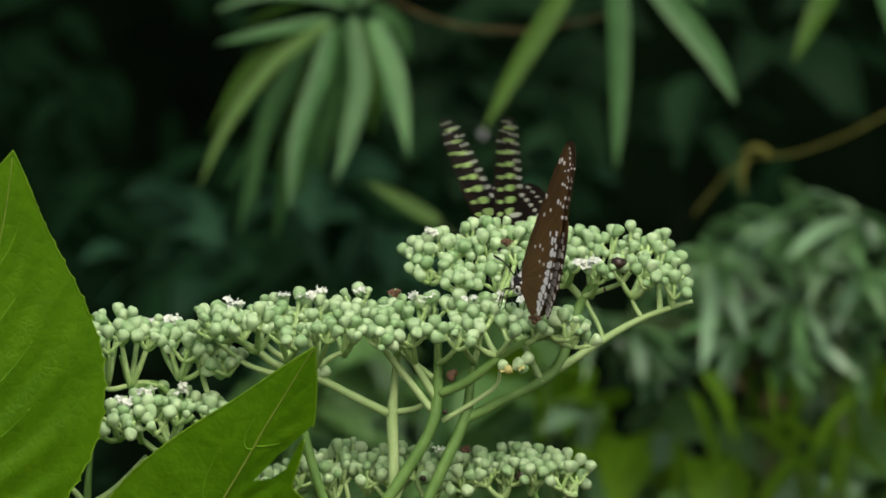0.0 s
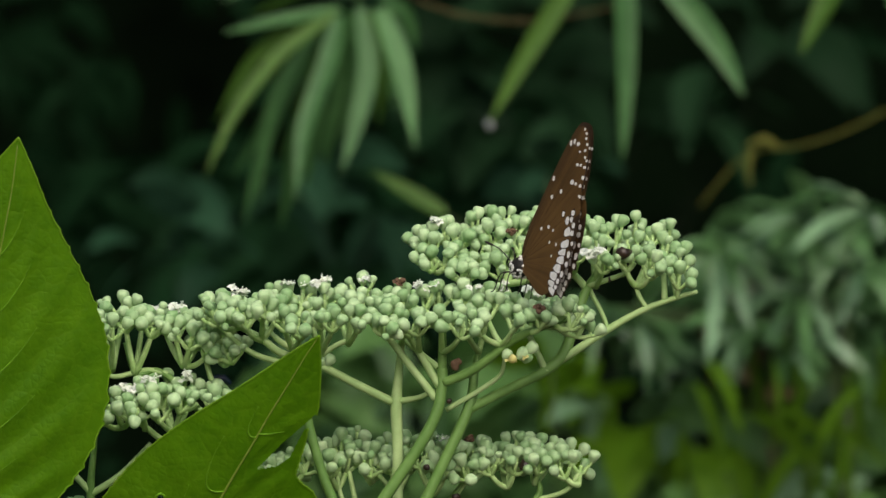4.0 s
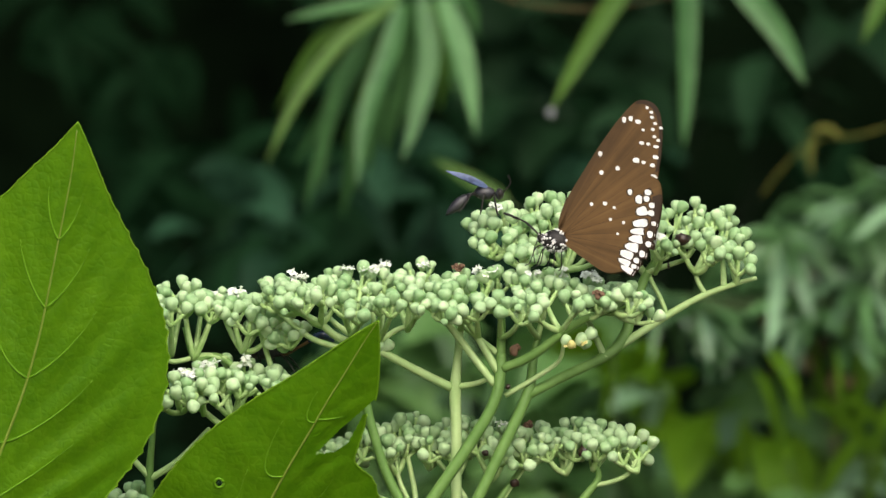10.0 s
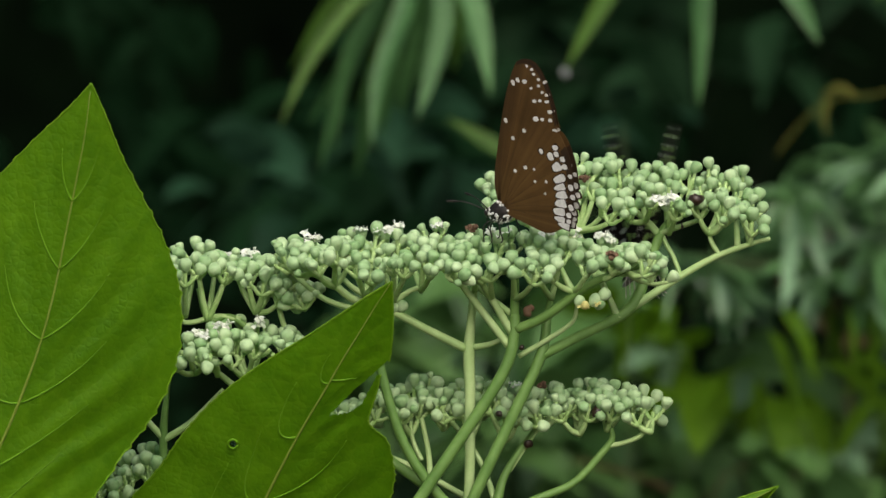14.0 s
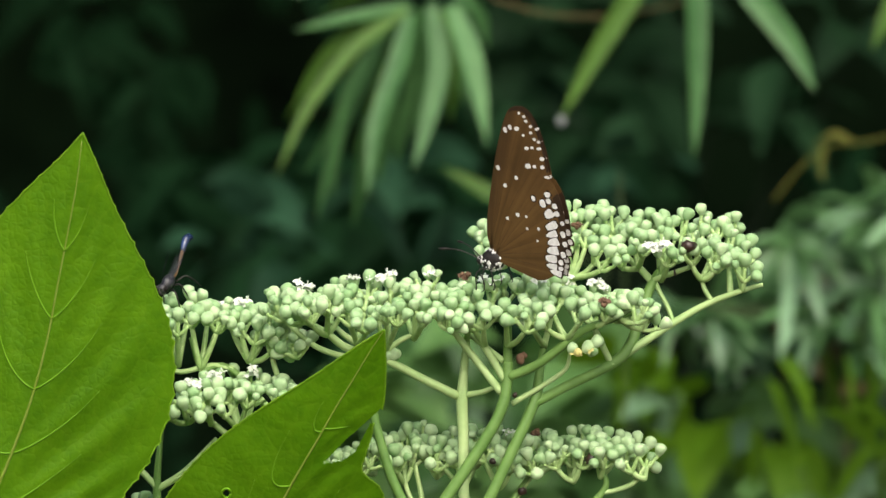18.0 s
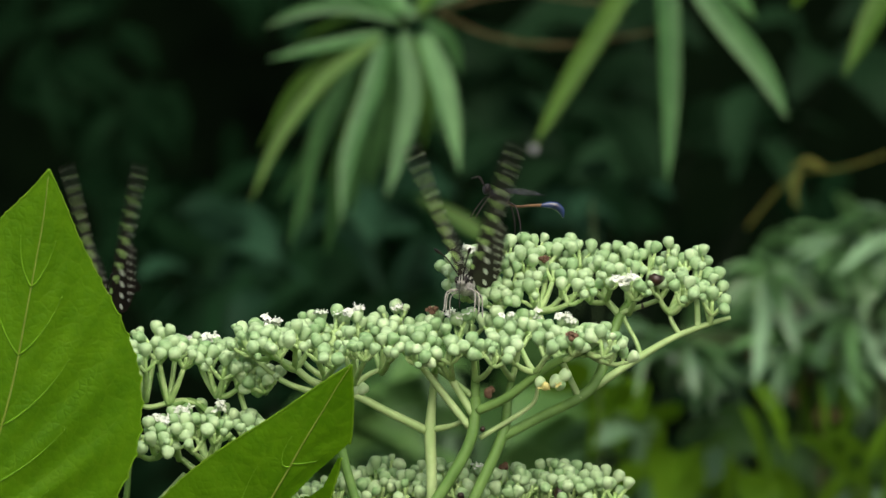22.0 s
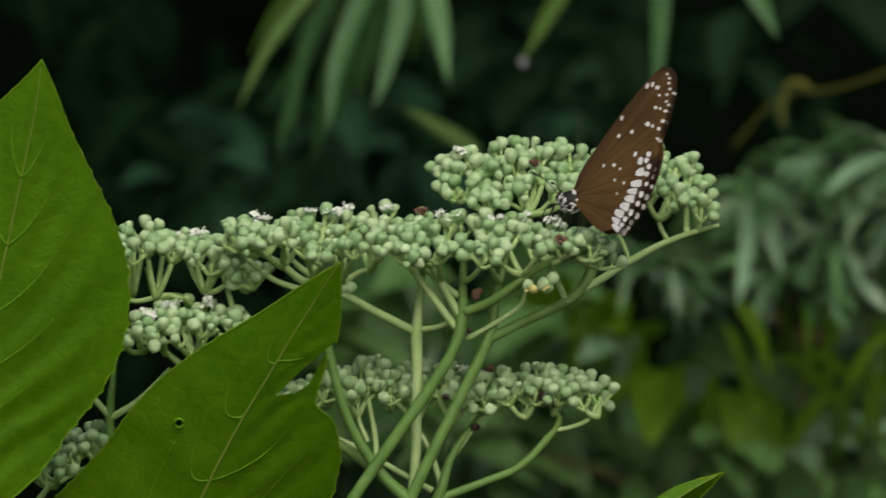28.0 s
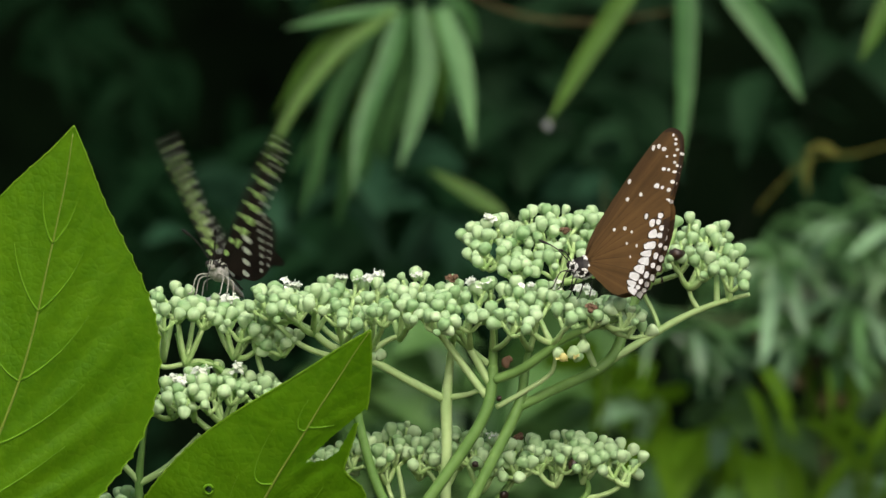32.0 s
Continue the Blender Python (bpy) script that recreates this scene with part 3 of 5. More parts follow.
    leafy("broad_leaved_shrub", "low shrub with bright yellow-green broad leaves", "shrub", (1120, 1350),
          ((1050, 730, 25, 20), (1085, 790, 30, 20), (1190, 850, 40, 20), (1260, 890, 40, 20), (1350, 930, 50, 30), (1540, 1010, 60, 30)), 4, 105, 96, BROAD, 9300, "background shrubs", 0.5)
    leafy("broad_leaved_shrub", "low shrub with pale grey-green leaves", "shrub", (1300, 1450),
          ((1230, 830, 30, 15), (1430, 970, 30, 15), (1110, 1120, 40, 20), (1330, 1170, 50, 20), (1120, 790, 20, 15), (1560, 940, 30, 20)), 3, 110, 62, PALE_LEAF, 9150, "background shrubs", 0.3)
    dry = thing("withered_branch", Vector((q(1420, 700, 9200).x, q(1420, 700, 9200).y, 0)), "thin withered branch with brown leaves in the undergrowth", "branch")
    bm = bmesh.new()
    tube(bm, spline([dry.location - Vector((0, 0, 0.05)), q(1430, 900, 9200), q(1400, 760, 9200), q(1370, 660, 9200), q(1330, 620, 9200)], 16), [0.002, 0.001], 7)
    part("stem", bm, TWIG, dry)
    for path in (((1400, 760), (1360, 740), (1310, 760)), ((1380, 690), (1420, 660), (1470, 670)), ((1360, 650), (1320, 660), (1290, 700)), ((1345, 630), (1370, 600), (1420, 590)), ((1410, 790), (1450, 780), (1490, 800))):
        bm = bmesh.new()
        blade(bm, [q(a, b, 9150) for a, b in path], 34 * UNIT * 1.8, Vector((0.2, -1, 0.6)), roll=rnd.uniform(-0.6, 0.6))
        part("leaf", bm, TWIG, dry, "brown withered leaf")
    for path in (((1290, 1390), (1386, 1214), (1440, 1130), (1504, 1062), (1570, 1000)), ((1640, 1400), (1440, 1170), (1176, 1072), (1060, 1022), (940, 990))):
        x, y = path[0]
        stick = thing("dry_twig", Vector((q(x, y, 9000).x, q(x, y, 9000).y, 0)), "thin bare brown twig leaning through the undergrowth", "twig", "bare twigs")
        bm = bmesh.new()
        tube(bm, spline([stick.location - Vector((0, 0, 0.05))] + [q(a, b, 9000) for a, b in path], 20), [0.0020, 0.0015, 0.0008], 7)
        part("branch", bm, TWIG, stick)
        bm = bmesh.new()
        a, b = path[2]
        tube(bm, spline([q(a, b, 9000), q(a + 30, b - 50, 8980), q(a + 80, b - 80, 8960)], 6), [0.0010, 0.0005], 6)
        part("side_twig", bm, TWIG, stick)
    leafy("soft_leaved_shrub", "low shrub with broad soft green leaves", "shrub", (1300, 1450),
          ((1240, 1010, 60, 40), (1370, 1060, 60, 40), (1480, 1010, 60, 50), (1300, 1150, 80, 40), (1450, 1150, 70, 40), (1560, 1100, 60, 60), (1180, 1130, 60, 40)),
          6, 105, 74, MID, 8900, "background shrubs", 0.5)
    # GLOOM leaves: darkened in colour as if under foliage
    leafy("dim_leaved_shrub", "tall blurred shrub behind the bamboo, leaves coloured dim for shade", "shrub", (1080, 900),
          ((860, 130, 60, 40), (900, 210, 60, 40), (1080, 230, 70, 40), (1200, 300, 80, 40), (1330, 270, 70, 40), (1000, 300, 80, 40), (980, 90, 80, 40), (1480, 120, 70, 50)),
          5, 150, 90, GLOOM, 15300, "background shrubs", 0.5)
    leafy("grass_clump", "clump of upright bright green blades", "grass", (1450, 1400),
          ((1340, 900, 40, 40), (1420, 870, 40, 40), (1500, 890, 50, 40), (1580, 860, 50, 50), (1460, 960, 80, 40)), 6, 150, 24, GRASS, 8300, "background shrubs", 0.1, 1.0, False, True)
    # leaves carry the background's shade in their colour
    leafy("dark_shrub", "shrub with large leaves coloured dark for the shade", "shrub", (450, 1350),
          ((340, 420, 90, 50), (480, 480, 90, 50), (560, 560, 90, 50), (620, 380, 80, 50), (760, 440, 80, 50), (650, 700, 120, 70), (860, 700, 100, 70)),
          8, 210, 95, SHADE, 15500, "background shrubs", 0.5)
    # DIM leaves: some of the shade is in their colour
    leafy("dark_shrub", "shrub beyond the stems with green leaves coloured dim for shade", "shrub", (900, 1500),
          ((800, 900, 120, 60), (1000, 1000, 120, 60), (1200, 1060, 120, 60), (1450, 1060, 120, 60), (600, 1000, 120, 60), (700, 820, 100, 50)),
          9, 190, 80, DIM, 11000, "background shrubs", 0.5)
    leafy("broad_leaved_shrub", "shrub with soft green leaves behind the stalks", "shrub", (760, 1450),
          ((640, 740, 60, 40), (760, 760, 70, 50), (880, 780, 70, 50), (1000, 760, 60, 50), (700, 860, 70, 40), (850, 900, 70, 50), (980, 880, 60, 40), (560, 850, 60, 50), (1090, 1000, 80, 50), (900, 1020, 90, 50), (1250, 860, 60, 40), (1420, 930, 60, 40), (1560, 900, 60, 40), (1500, 1010, 70, 40), (1630, 990, 60, 40), (1010, 1110, 60, 40), (1130, 1080, 60, 40), (1290, 1070, 60, 40), (1400, 1120, 60, 40), (1520, 1110, 60, 40)), 8, 150, 88, MID, 9900, "background shrubs", 0.4)
    # TEAL leaves: their dimness is painted in
    leafy("dark_shrub", "shrub with blue-green leaves coloured dim for the shade", "shrub", (520, 1400),
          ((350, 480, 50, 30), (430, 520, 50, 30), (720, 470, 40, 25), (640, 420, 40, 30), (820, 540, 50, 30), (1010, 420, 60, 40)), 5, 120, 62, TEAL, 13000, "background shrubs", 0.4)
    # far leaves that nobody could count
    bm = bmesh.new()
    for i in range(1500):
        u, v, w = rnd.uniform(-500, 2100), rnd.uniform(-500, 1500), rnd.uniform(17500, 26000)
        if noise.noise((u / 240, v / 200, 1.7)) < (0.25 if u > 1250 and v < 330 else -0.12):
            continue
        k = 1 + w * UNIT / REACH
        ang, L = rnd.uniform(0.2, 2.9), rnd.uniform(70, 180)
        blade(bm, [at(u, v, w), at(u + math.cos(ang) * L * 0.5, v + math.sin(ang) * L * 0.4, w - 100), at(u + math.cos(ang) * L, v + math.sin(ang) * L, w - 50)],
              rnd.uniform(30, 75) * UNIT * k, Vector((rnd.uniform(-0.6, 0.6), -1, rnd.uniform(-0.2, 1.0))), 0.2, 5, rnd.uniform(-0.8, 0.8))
    # one mesh in the SHADE colour, which has the shade painted in
    tagged(part("far_foliage", bm, SHADE), "mass of blurred leaves coloured dark for the shade", "foliage", kind="stuff")


# ---- the flowering shrub in front ----
def broad_leaf(parent, left, mid, right, w0, bulge, label, n=110, m=26, holes=(), tear=(), lean=0.0):
    """A broad leaf between two margins and a midrib, cupped, with its veins proud of the blade."""
    L, M, R = spline(left, n), spline(mid, n), spline(right, n)
    def surface(i, s):
        """i along, s from -1 (left margin) over 0 (midrib) to 1 (right margin)."""
        i = max(0, min(n, i))
        k, f = int(i), i - int(i)
        def on(c):
            return c[k] if k == n else c[k] * (1 - f) + c[k + 1] * f
        e = on(L) if s < 0 else on(R)
        a = abs(s)
        p = on(M) * (1 - a) + e * a
        wide = np.linalg.norm(on(L)[:2] - on(R)[:2])
        swell = math.sin((i / n + 0.26 * a ** 0.8) * 48) * 0.006 * wide * a * (1 - a) * 4
        return at(p[0], p[1], w0 + p[2] + lean * (p[1] - left[0][1]) + bulge * (a ** 1.6) * wide * 0.5 - swell)
    bm = bmesh.new()
    rows = []
    for i in range(n + 1):
        rows.append([bm.verts.new(surface(i, s / m)) for s in range(-m, m + 1)])
    for r, t in zip(rows, rows[1:]):
        for k in range(2 * m):
            if all((r[j].co - t[j].co).length > 1e-7 or True for j in (k,)):
                bm.faces.new((r[k], r[k + 1], t[k + 1], t[k]))
    for u, v, size in holes:
        c = at(u, v, w0 + lean * (v - left[0][1]))
        gone = [f for f in bm.faces if math.hypot((f.calc_center_median() - c).x, (f.calc_center_median() - c).z) < size * UNIT]
        bmesh.ops.delete(bm, geom=gone, context="FACES")
    if tear:
        corners = [at(u, v, w0 + lean * (v - left[0][1])) for u, v in tear]
        def inside(p):
            odd = False
            for a, b in zip(corners, corners[1:] + corners[:1]):
                if (a.z > p.z) != (b.z > p.z) and p.x < a.x + (p.z - a.z) / (b.z - a.z) * (b.x - a.x):
                    odd = not odd
            return odd
        bmesh.ops.delete(bm, geom=[f for f in bm.faces if inside(f.calc_center_median())], context="FACES")
    # small teeth along the margin
    for i, r in enumerate(rows):
        for e, inner in ((0, 1), (-1, -2)):
            if r[e].is_valid and r[inner].is_valid:
                r[e].co += (r[e].co - r[inner].co) * (0.25 + 0.5 * (i % 5 == 0) + 0.25 * noise.noise((i * 0.7, e, 3)))
    runs = []
    for e in (0, -1):
        run = []
        for r in rows:
            if r[e].is_valid and len(r[e].link_faces):
                run.append(r[e].co.copy())
            else:
                runs.append(run)
                run = []
        runs.append(run)
    leaf = part("leaf", bm, LEAF, parent, label)
    for run in runs:
        if len(run) > 4:
            bm = bmesh.new()
            tube(bm, run, 1.7 * UNIT, 5)
            part("leaf_margin", bm, MARGIN, leaf)
    bm = bmesh.new()
    tube(bm, [surface(i, 0) + Vector((0, -0.6 * UNIT, 0)) for i in range(2, n + 1)], [0.8 * UNIT, 3.4 * UNIT], 6)
    part("midrib", bm, MIDRIB, leaf)
    return leaf, surface, n


def side_veins(leaf, surface, n, starts):
    """Each vein: its start along the midrib, the side, how far it reaches to the margin, how far it runs forward, and its bow."""
    for i0, side, reach, forward, bow in starts:
        pts = []
        for k in range(19):
            f = k / 18
            pts.append(surface(i0 * n - forward * n * (f ** (1 + bow)), side * reach * f ** (1 - 0.5 * bow)) + Vector((0, -0.8 * UNIT, 0)))
        bm = bmesh.new()
        tube(bm, pts, [1.9 * UNIT, 1.3 * UNIT, 0.3 * UNIT], 5)
        part("side_vein", bm, VEIN, leaf)


BUD_MESHES = []


def bud_meshes():
    for k in range(6):
        bm = bmesh.new()
        r = 11.6 * UNIT
        prof = [(0.30, -1.12), (0.48, -0.94), (0.76, -0.56), (0.95, -0.12), (1.0, 0.28), (0.93, 0.60), (0.70, 0.83), (0.36, 0.93), (0, 0.89 - 0.06 * (k % 2))]
        lathe(bm, [(a * r * (0.93 + 0.05 * (k % 3)), b * r * (1.0 + 0.05 * (k % 2))) for a, b in prof], 12)
        for v in bm.verts:
            a = math.atan2(v.co.y, v.co.x)
            bulge = 1 + 0.085 * math.cos(4 * a + k) * max(0.15, v.co.z / r) + 0.24 * noise.noise(v.co / r * 0.8 + Vector((k * 7, 0, 0)))
            v.co.x *= bulge
            v.co.y *= bulge
            v.co.z *= 1 + 0.12 * noise.noise(v.co / r + Vector((0, k * 5, 0)))
        bm.normal_update()
        me = bpy.data.meshes.new("bud")
        bm.to_mesh(me)
        bm.free()
        me.polygons.foreach_set("use_smooth", [True] * len(me.polygons))
        me.materials.append(BUD)
        BUD_MESHES.append(me)


def axis_pose(p, d, spin, size=1.0):
    m = Vector(d).to_track_quat("Z", "Y").to_matrix().to_4x4()
    return Matrix.Translation(p) @ m @ Matrix.Rotation(spin, 4, "Z") @ Matrix.Scale(size, 4)


def flower_head(shrub, label, top, bottom, w_front, w_back, hubs, seed, spread=46.0, size=1.0, thin_out=0.0):
    """A flat-topped head: rays fan out from the hubs, fork into arms, and every arm ends in a bud between two or three side buds."""
    rnd = random.Random(seed)
    tu, tv = [a for a, b in top], [b for a, b in top]
    bu, bv = [a for a, b in bottom], [b for a, b in bottom]
    def depth(u, v):
        f = (v - np.interp(u, tu, tv)) / max(6.0, np.interp(u, bu, bv) - np.interp(u, tu, tv))
        return w_back + (w_front - w_back) * min(1.0, max(0.0, f))
    def unit(d):
        return d / (np.linalg.norm(d) + 1e-9)
    def about(axis, turn, open_by):
        """A way that leans from the axis by open_by."""
        side = unit(np.cross(axis, (0.3, 0.2, 0.93)))
        other = np.cross(axis, side)
        return axis * math.cos(open_by) + (side * math.cos(turn) + other * math.sin(turn)) * math.sin(open_by)
    nodes = []
    for tries in range(5000):
        u, f = rnd.uniform(tu[0] + 22, tu[-1] - 22), rnd.random()
        v = np.interp(u, tu, tv) * (1 - f) + np.interp(u, bu, bv) * f + rnd.gauss(0, 5) + 33
        c = np.array((u, v, w_back * (1 - f) + w_front * f + rnd.uniform(-12, 12)))
        if all(((c - o) ** 2 * (1, 1.2, 0.8)).sum() > spread ** 2 for o in nodes):
            nodes.append(c)
    bm = bmesh.new()
    made, buds = [], []
    up = np.array((0.0, -1.0, 0.0))
    for c in nodes:
        if rnd.random() < thin_out:
            continue
        h = np.array(min(hubs, key=lambda q: (q[0] - c[0]) ** 2 + 0.3 * (q[1] - c[1]) ** 2 + 0.1 * (q[2] - c[2]) ** 2 + (4000 if q[1] < c[1] - 4 else 0)), float)
        axis = unit(unit(c - h) * (0.75, 0.4, 0.75) + up * 0.8)
        bow = h * 0.45 + c * 0.55 + np.array((0, 0.06 * abs(c[0] - h[0]) + rnd.uniform(0, 4), 0))
        tube(bm, [at(*x) for x in spline([h, bow, c], 7)], [6.0 * UNIT, 5.2 * UNIT, 4.4 * UNIT], 7)
        arms, spin = rnd.choice((3, 3, 4)), rnd.uniform(0, math.tau)
        for k in range(arms + 1):
            way = about(axis, spin + k * math.tau / arms + rnd.gauss(0, 0.25), rnd.uniform(0.75, 1.05) if k < arms else rnd.uniform(0, 0.15))
            way = unit(way + up * 0.12)
            fork = c + way * rnd.uniform(19, 26)
            knee = c * 0.5 + fork * 0.5 + np.array((0, rnd.uniform(1, 4), 0))
            tube(bm, [at(*x) for x in spline([c, knee, fork], 5)], [4.3 * UNIT, 3.7 * UNIT], 6)
            out = unit(way + up * 0.55)
            turn = rnd.uniform(0, math.tau)
            for j in range(rnd.choice((3, 3, 4))):
                d = out if j == 0 else unit(about(out, turn + j * math.pi + rnd.gauss(0, 0.35) + (math.pi / 2 if j == 3 else 0), rnd.uniform(0.75, 1.15)) + up * 0.1)
                p = fork + d * (rnd.uniform(16, 22) if j == 0 else rnd.uniform(15, 20))
                if any(((p - o) ** 2).sum() < 17.6 ** 2 for o in buds):
                    continue
                buds.append(p)
                s = size * (rnd.uniform(0.88, 1.08) if rnd.random() < 0.72 else rnd.uniform(0.55, 0.85))
                ahead = (at(*p) - at(*fork)).normalized()
                ahead = (ahead + Vector((0, 0, 0.25))).normalized()
                foot = at(*p) - ahead * 9.5 * UNIT * s
                bend = (at(*fork) * 0.45 + foot * 0.55) + Vector((0, 0, -2.6 * UNIT)) + Vector((d[0], d[2], 0)) * 1.5 * UNIT
                tube(bm, [Vector(x) for x in spline([at(*fork), bend, foot], 4)], [3.5 * UNIT, 3.0 * UNIT, 3.6 * UNIT], 6)
                made.append((at(*p), ahead, s))
    head = part("flower_head", bm, PEDICEL, shrub, label)
    for j, (p, d, s) in enumerate(made):
        ob = new("bud", BUD_MESHES[rnd.randrange(len(BUD_MESHES))])
        ob.parent = head
        ob.matrix_basis = axis_pose(p, d + Vector((rnd.gauss(0, 0.12), rnd.gauss(0, 0.12), 0)), rnd.uniform(0, 6), s)
    def perch(u, v):
        """A place on the bud that shows nearest to u, v."""
        b = min(buds, key=lambda p: (p[0] - u) ** 2 + (p[1] - v) ** 2 + 2.0 * max(0.0, p[2] - depth(u, v)))
        return b[0], b[1] - 5, b[2] - 9
    return head, depth, perch


def tuft(head, p, size, seed, mat=None, name="flower", label="tiny white flower"):
    """A bunch of tiny open flowers: rounded petals round a short tube, with a few thin stamens."""
    rnd = random.Random(seed)
    bm = bmesh.new()
    r = size * UNIT
    for k in range(4):
        q = p + Vector((rnd.gauss(0, 0.42), rnd.gauss(0, 0.3), rnd.gauss(0, 0.18))) * r
        axis = Vector((rnd.gauss(0, 0.5), rnd.gauss(-0.5, 0.4), 1)).normalized()
        a = axis.orthogonal().normalized()
        spin = rnd.uniform(0, 6)
        for j in range(5):
            d = Matrix.Rotation(spin + j * math.tau / 5, 3, axis) @ a
            blade(bm, [q, q + (d * 0.26 + axis * 0.14) * r, q + (d * 0.50 + axis * 0.06) * r], 0.46 * r, axis, 0.12, 5, 0.0, 0.45)
        for j in range(2):
            d = (axis + Vector((rnd.gauss(0, 0.4), rnd.gauss(0, 0.4), 0))).normalized()
            tube(bm, [q, q + d * r * 0.3, q + d * r * 0.5], [0.03 * r, 0.025 * r, 0.06 * r], 4)
    part(name, bm, mat or PETAL, head, label)


def lump(head, p, rx, rz, mat, name, seed=0):
    bm = bmesh.new()
    ellipsoid(bm, p, rx * UNIT, rx * UNIT, rz * UNIT, 10, 8)
    for v in bm.verts:
        v.co += (v.co - p) * 0.35 * noise.noise(v.co * 900 + Vector((seed, 0, 0)))
    part(name, bm, mat, head)


def stalk(shrub, pts, radii, n=18, name="stalk", skin=None):
    bm = bmesh.new()
    tube(bm, [at(*x) for x in spline(pts, n)], [r * UNIT for r in radii], 10)
    return part(name, bm, skin or STALK, shrub)


def flowering_shrub():
    shrub = thing("flowering_shrub", (at(760, 1500, 60).x, at(760, 1500, 60).y, 0.0), "shrub with broad green leaves and flat heads of pale buds", "shrub")
    # main stalks, meeting below the view in one woody stem
    base = (700, 2300, 90)
    stalk(shrub, [base, (560, 1500, 60), (592, 1195, 30), (692, 1040, 0), (766, 905, -10), (905, 700, -14), (944, 630, -14), (954, 582, -10), (956, 548, -8)], [20, 14, 11, 10.6, 10.6, 10.6, 10.4, 10, 9], 44)
    stalk(shrub, [base, (790, 1500, 60), (845, 1010, 50), (872, 880, 45), (876, 700, 42), (874, 618, 40), (878, 560, 40), (884, 500, 34)], [18, 13, 10, 9, 9.5, 10.8, 7.5, 6], 36, skin=PALE_STALK)
    stalk(shrub, [base, (760, 1400, 40), (826, 1036, 20), (866, 908, 12), (943, 745, 12), (1001, 622, 20), (1012, 560, 40), (1020, 515, 48)], [18, 13, 11, 10.6, 10.4, 10, 8, 6], 36)
    stalk(shrub, [(868, 912, 14), (815, 862, 10), (757, 772, 6), (722, 660, 6), (712, 600, 10), (690, 512, 14)], [11, 10, 9, 8.5, 8, 6])
    stalk(shrub, [base, (780, 1400, 110), (858, 1036, 90), (916, 900, 80), (938, 830, 90), (985, 760, 110), (1010, 725, 120)], [18, 13, 11, 10, 7, 5, 4], 34)
    stalk(shrub, [(1004, 620, 20), (1062, 590, 60), (1138, 553, 105), (1172, 520, 125), (1192, 462, 145), (1212, 410, 160), (1240, 372, 168), (1266, 350, 172)], [9, 9, 9.5, 10, 9.5, 8.5, 6.5, 5], 30)
    stalk(shrub, [(1160, 538, 120), (1250, 480, 140), (1312, 446, 150), (1372, 424, 150), (1408, 414, 150)], [7.5, 7, 6, 5, 3.6], skin=PALE_STALK)
    def branch(pts, r):
        stalk(shrub, pts, r, 12 + 4 * len(pts), "branch", PALE_STALK if r[0] < 8.1 else None)
    branch(((950, 580, -10), (915, 520, -5), (892, 486, 10), (868, 462, 20)), (7, 6.5, 5.5, 4.5))
    branch(((944, 602, -8), (890, 532, 0), (856, 488, 8), (828, 464, 14)), (7, 6.5, 6, 4.5))
    branch(((955, 560, -8), (956, 500, -8), (957, 466, 0)), (8.5, 7.5, 5))
    branch(((948, 546, -8), (915, 520, 20), (890, 500, 40)), (5.5, 5, 4.5))
    branch(((1212, 408, 160), (1192, 386, 176), (1170, 366, 190), (1150, 352, 196)), (7, 6.5, 5.5, 4))
    branch(((1214, 404, 158), (1250, 392, 150), (1282, 380, 150), (1298, 362, 150)), (5, 4.8, 4.2, 3.5))
    branch(((1318, 444, 150), (1304, 420, 150), (1298, 395, 150)), (4.5, 4.2, 3.5))
    branch(((1140, 556, 100), (1100, 470, 140), (1070, 405, 160)), (6, 5.5, 4.5))
    branch(((1018, 470, 80), (1010, 430, 130), (985, 392, 180), (955, 368, 185)), (7, 6.5, 5.5, 4.5))
    branch(((958, 574, -12), (1012, 550, -28), (1085, 496, -48), (1140, 474, -58), (1180, 462, -62)), (8.5, 8.5, 7.5, 6, 4))
    branch(((868, 608, 40), (800, 574, 30), (740, 543, 20), (670, 520, 12), (632, 492, 10), (566, 458, 14)), (8, 7.5, 7, 7, 6.5, 4))
    branch(((738, 528, 20), (770, 506, 22), (800, 496, 26)), (5.5, 5, 4))
    branch(((690, 514, 14), (662, 494, 20), (640, 470, 40)), (5.5, 5, 4))
    branch(((880, 606, 40), (912, 600, 20), (940, 588, -6)), (6, 5, 4.5))
    branch(((962, 622, 16), (1020, 588, 10), (1058, 560, 0), (1066, 530, -10)), (5, 4.5, 4, 3))
    branch(((1250, 482, 140), (1238, 450, 150), (1224, 424, 158), (1216, 404, 160)), (4.5, 4, 4, 4))
    branch(((700, 545, 20), (620, 520, 10), (560, 470, 20), (530, 440, 20)), (6, 5, 4.5, 3.5))
    branch(((915, 905, 82), (1000, 872, 95), (1060, 845, 105), (1108, 795, 110), (1128, 765, 110), (1118, 735, 110)), (8.2, 7.5, 7, 7, 5.5, 4))
    branch(((1118, 780, 110), (1145, 776, 110), (1178, 762, 110), (1195, 735, 110)), (5, 4.5, 4.5, 3.5))
    branch(((920, 880, 84), (900, 820, 100), (870, 770, 115), (828, 720, 125)), (6, 5, 4.5, 4))
    branch(((905, 890, 84), (850, 860, 95), (770, 815, 110), (720, 790, 118), (690, 740, 125)), (6, 5.5, 5, 4.5, 4))
    branch(((806, 838, 100), (802, 790, 115), (790, 730, 125)), (5.5, 5, 4))
    branch(((790, 805, 108), (775, 770, 115), (770, 735, 120)), (4, 4, 3.5))
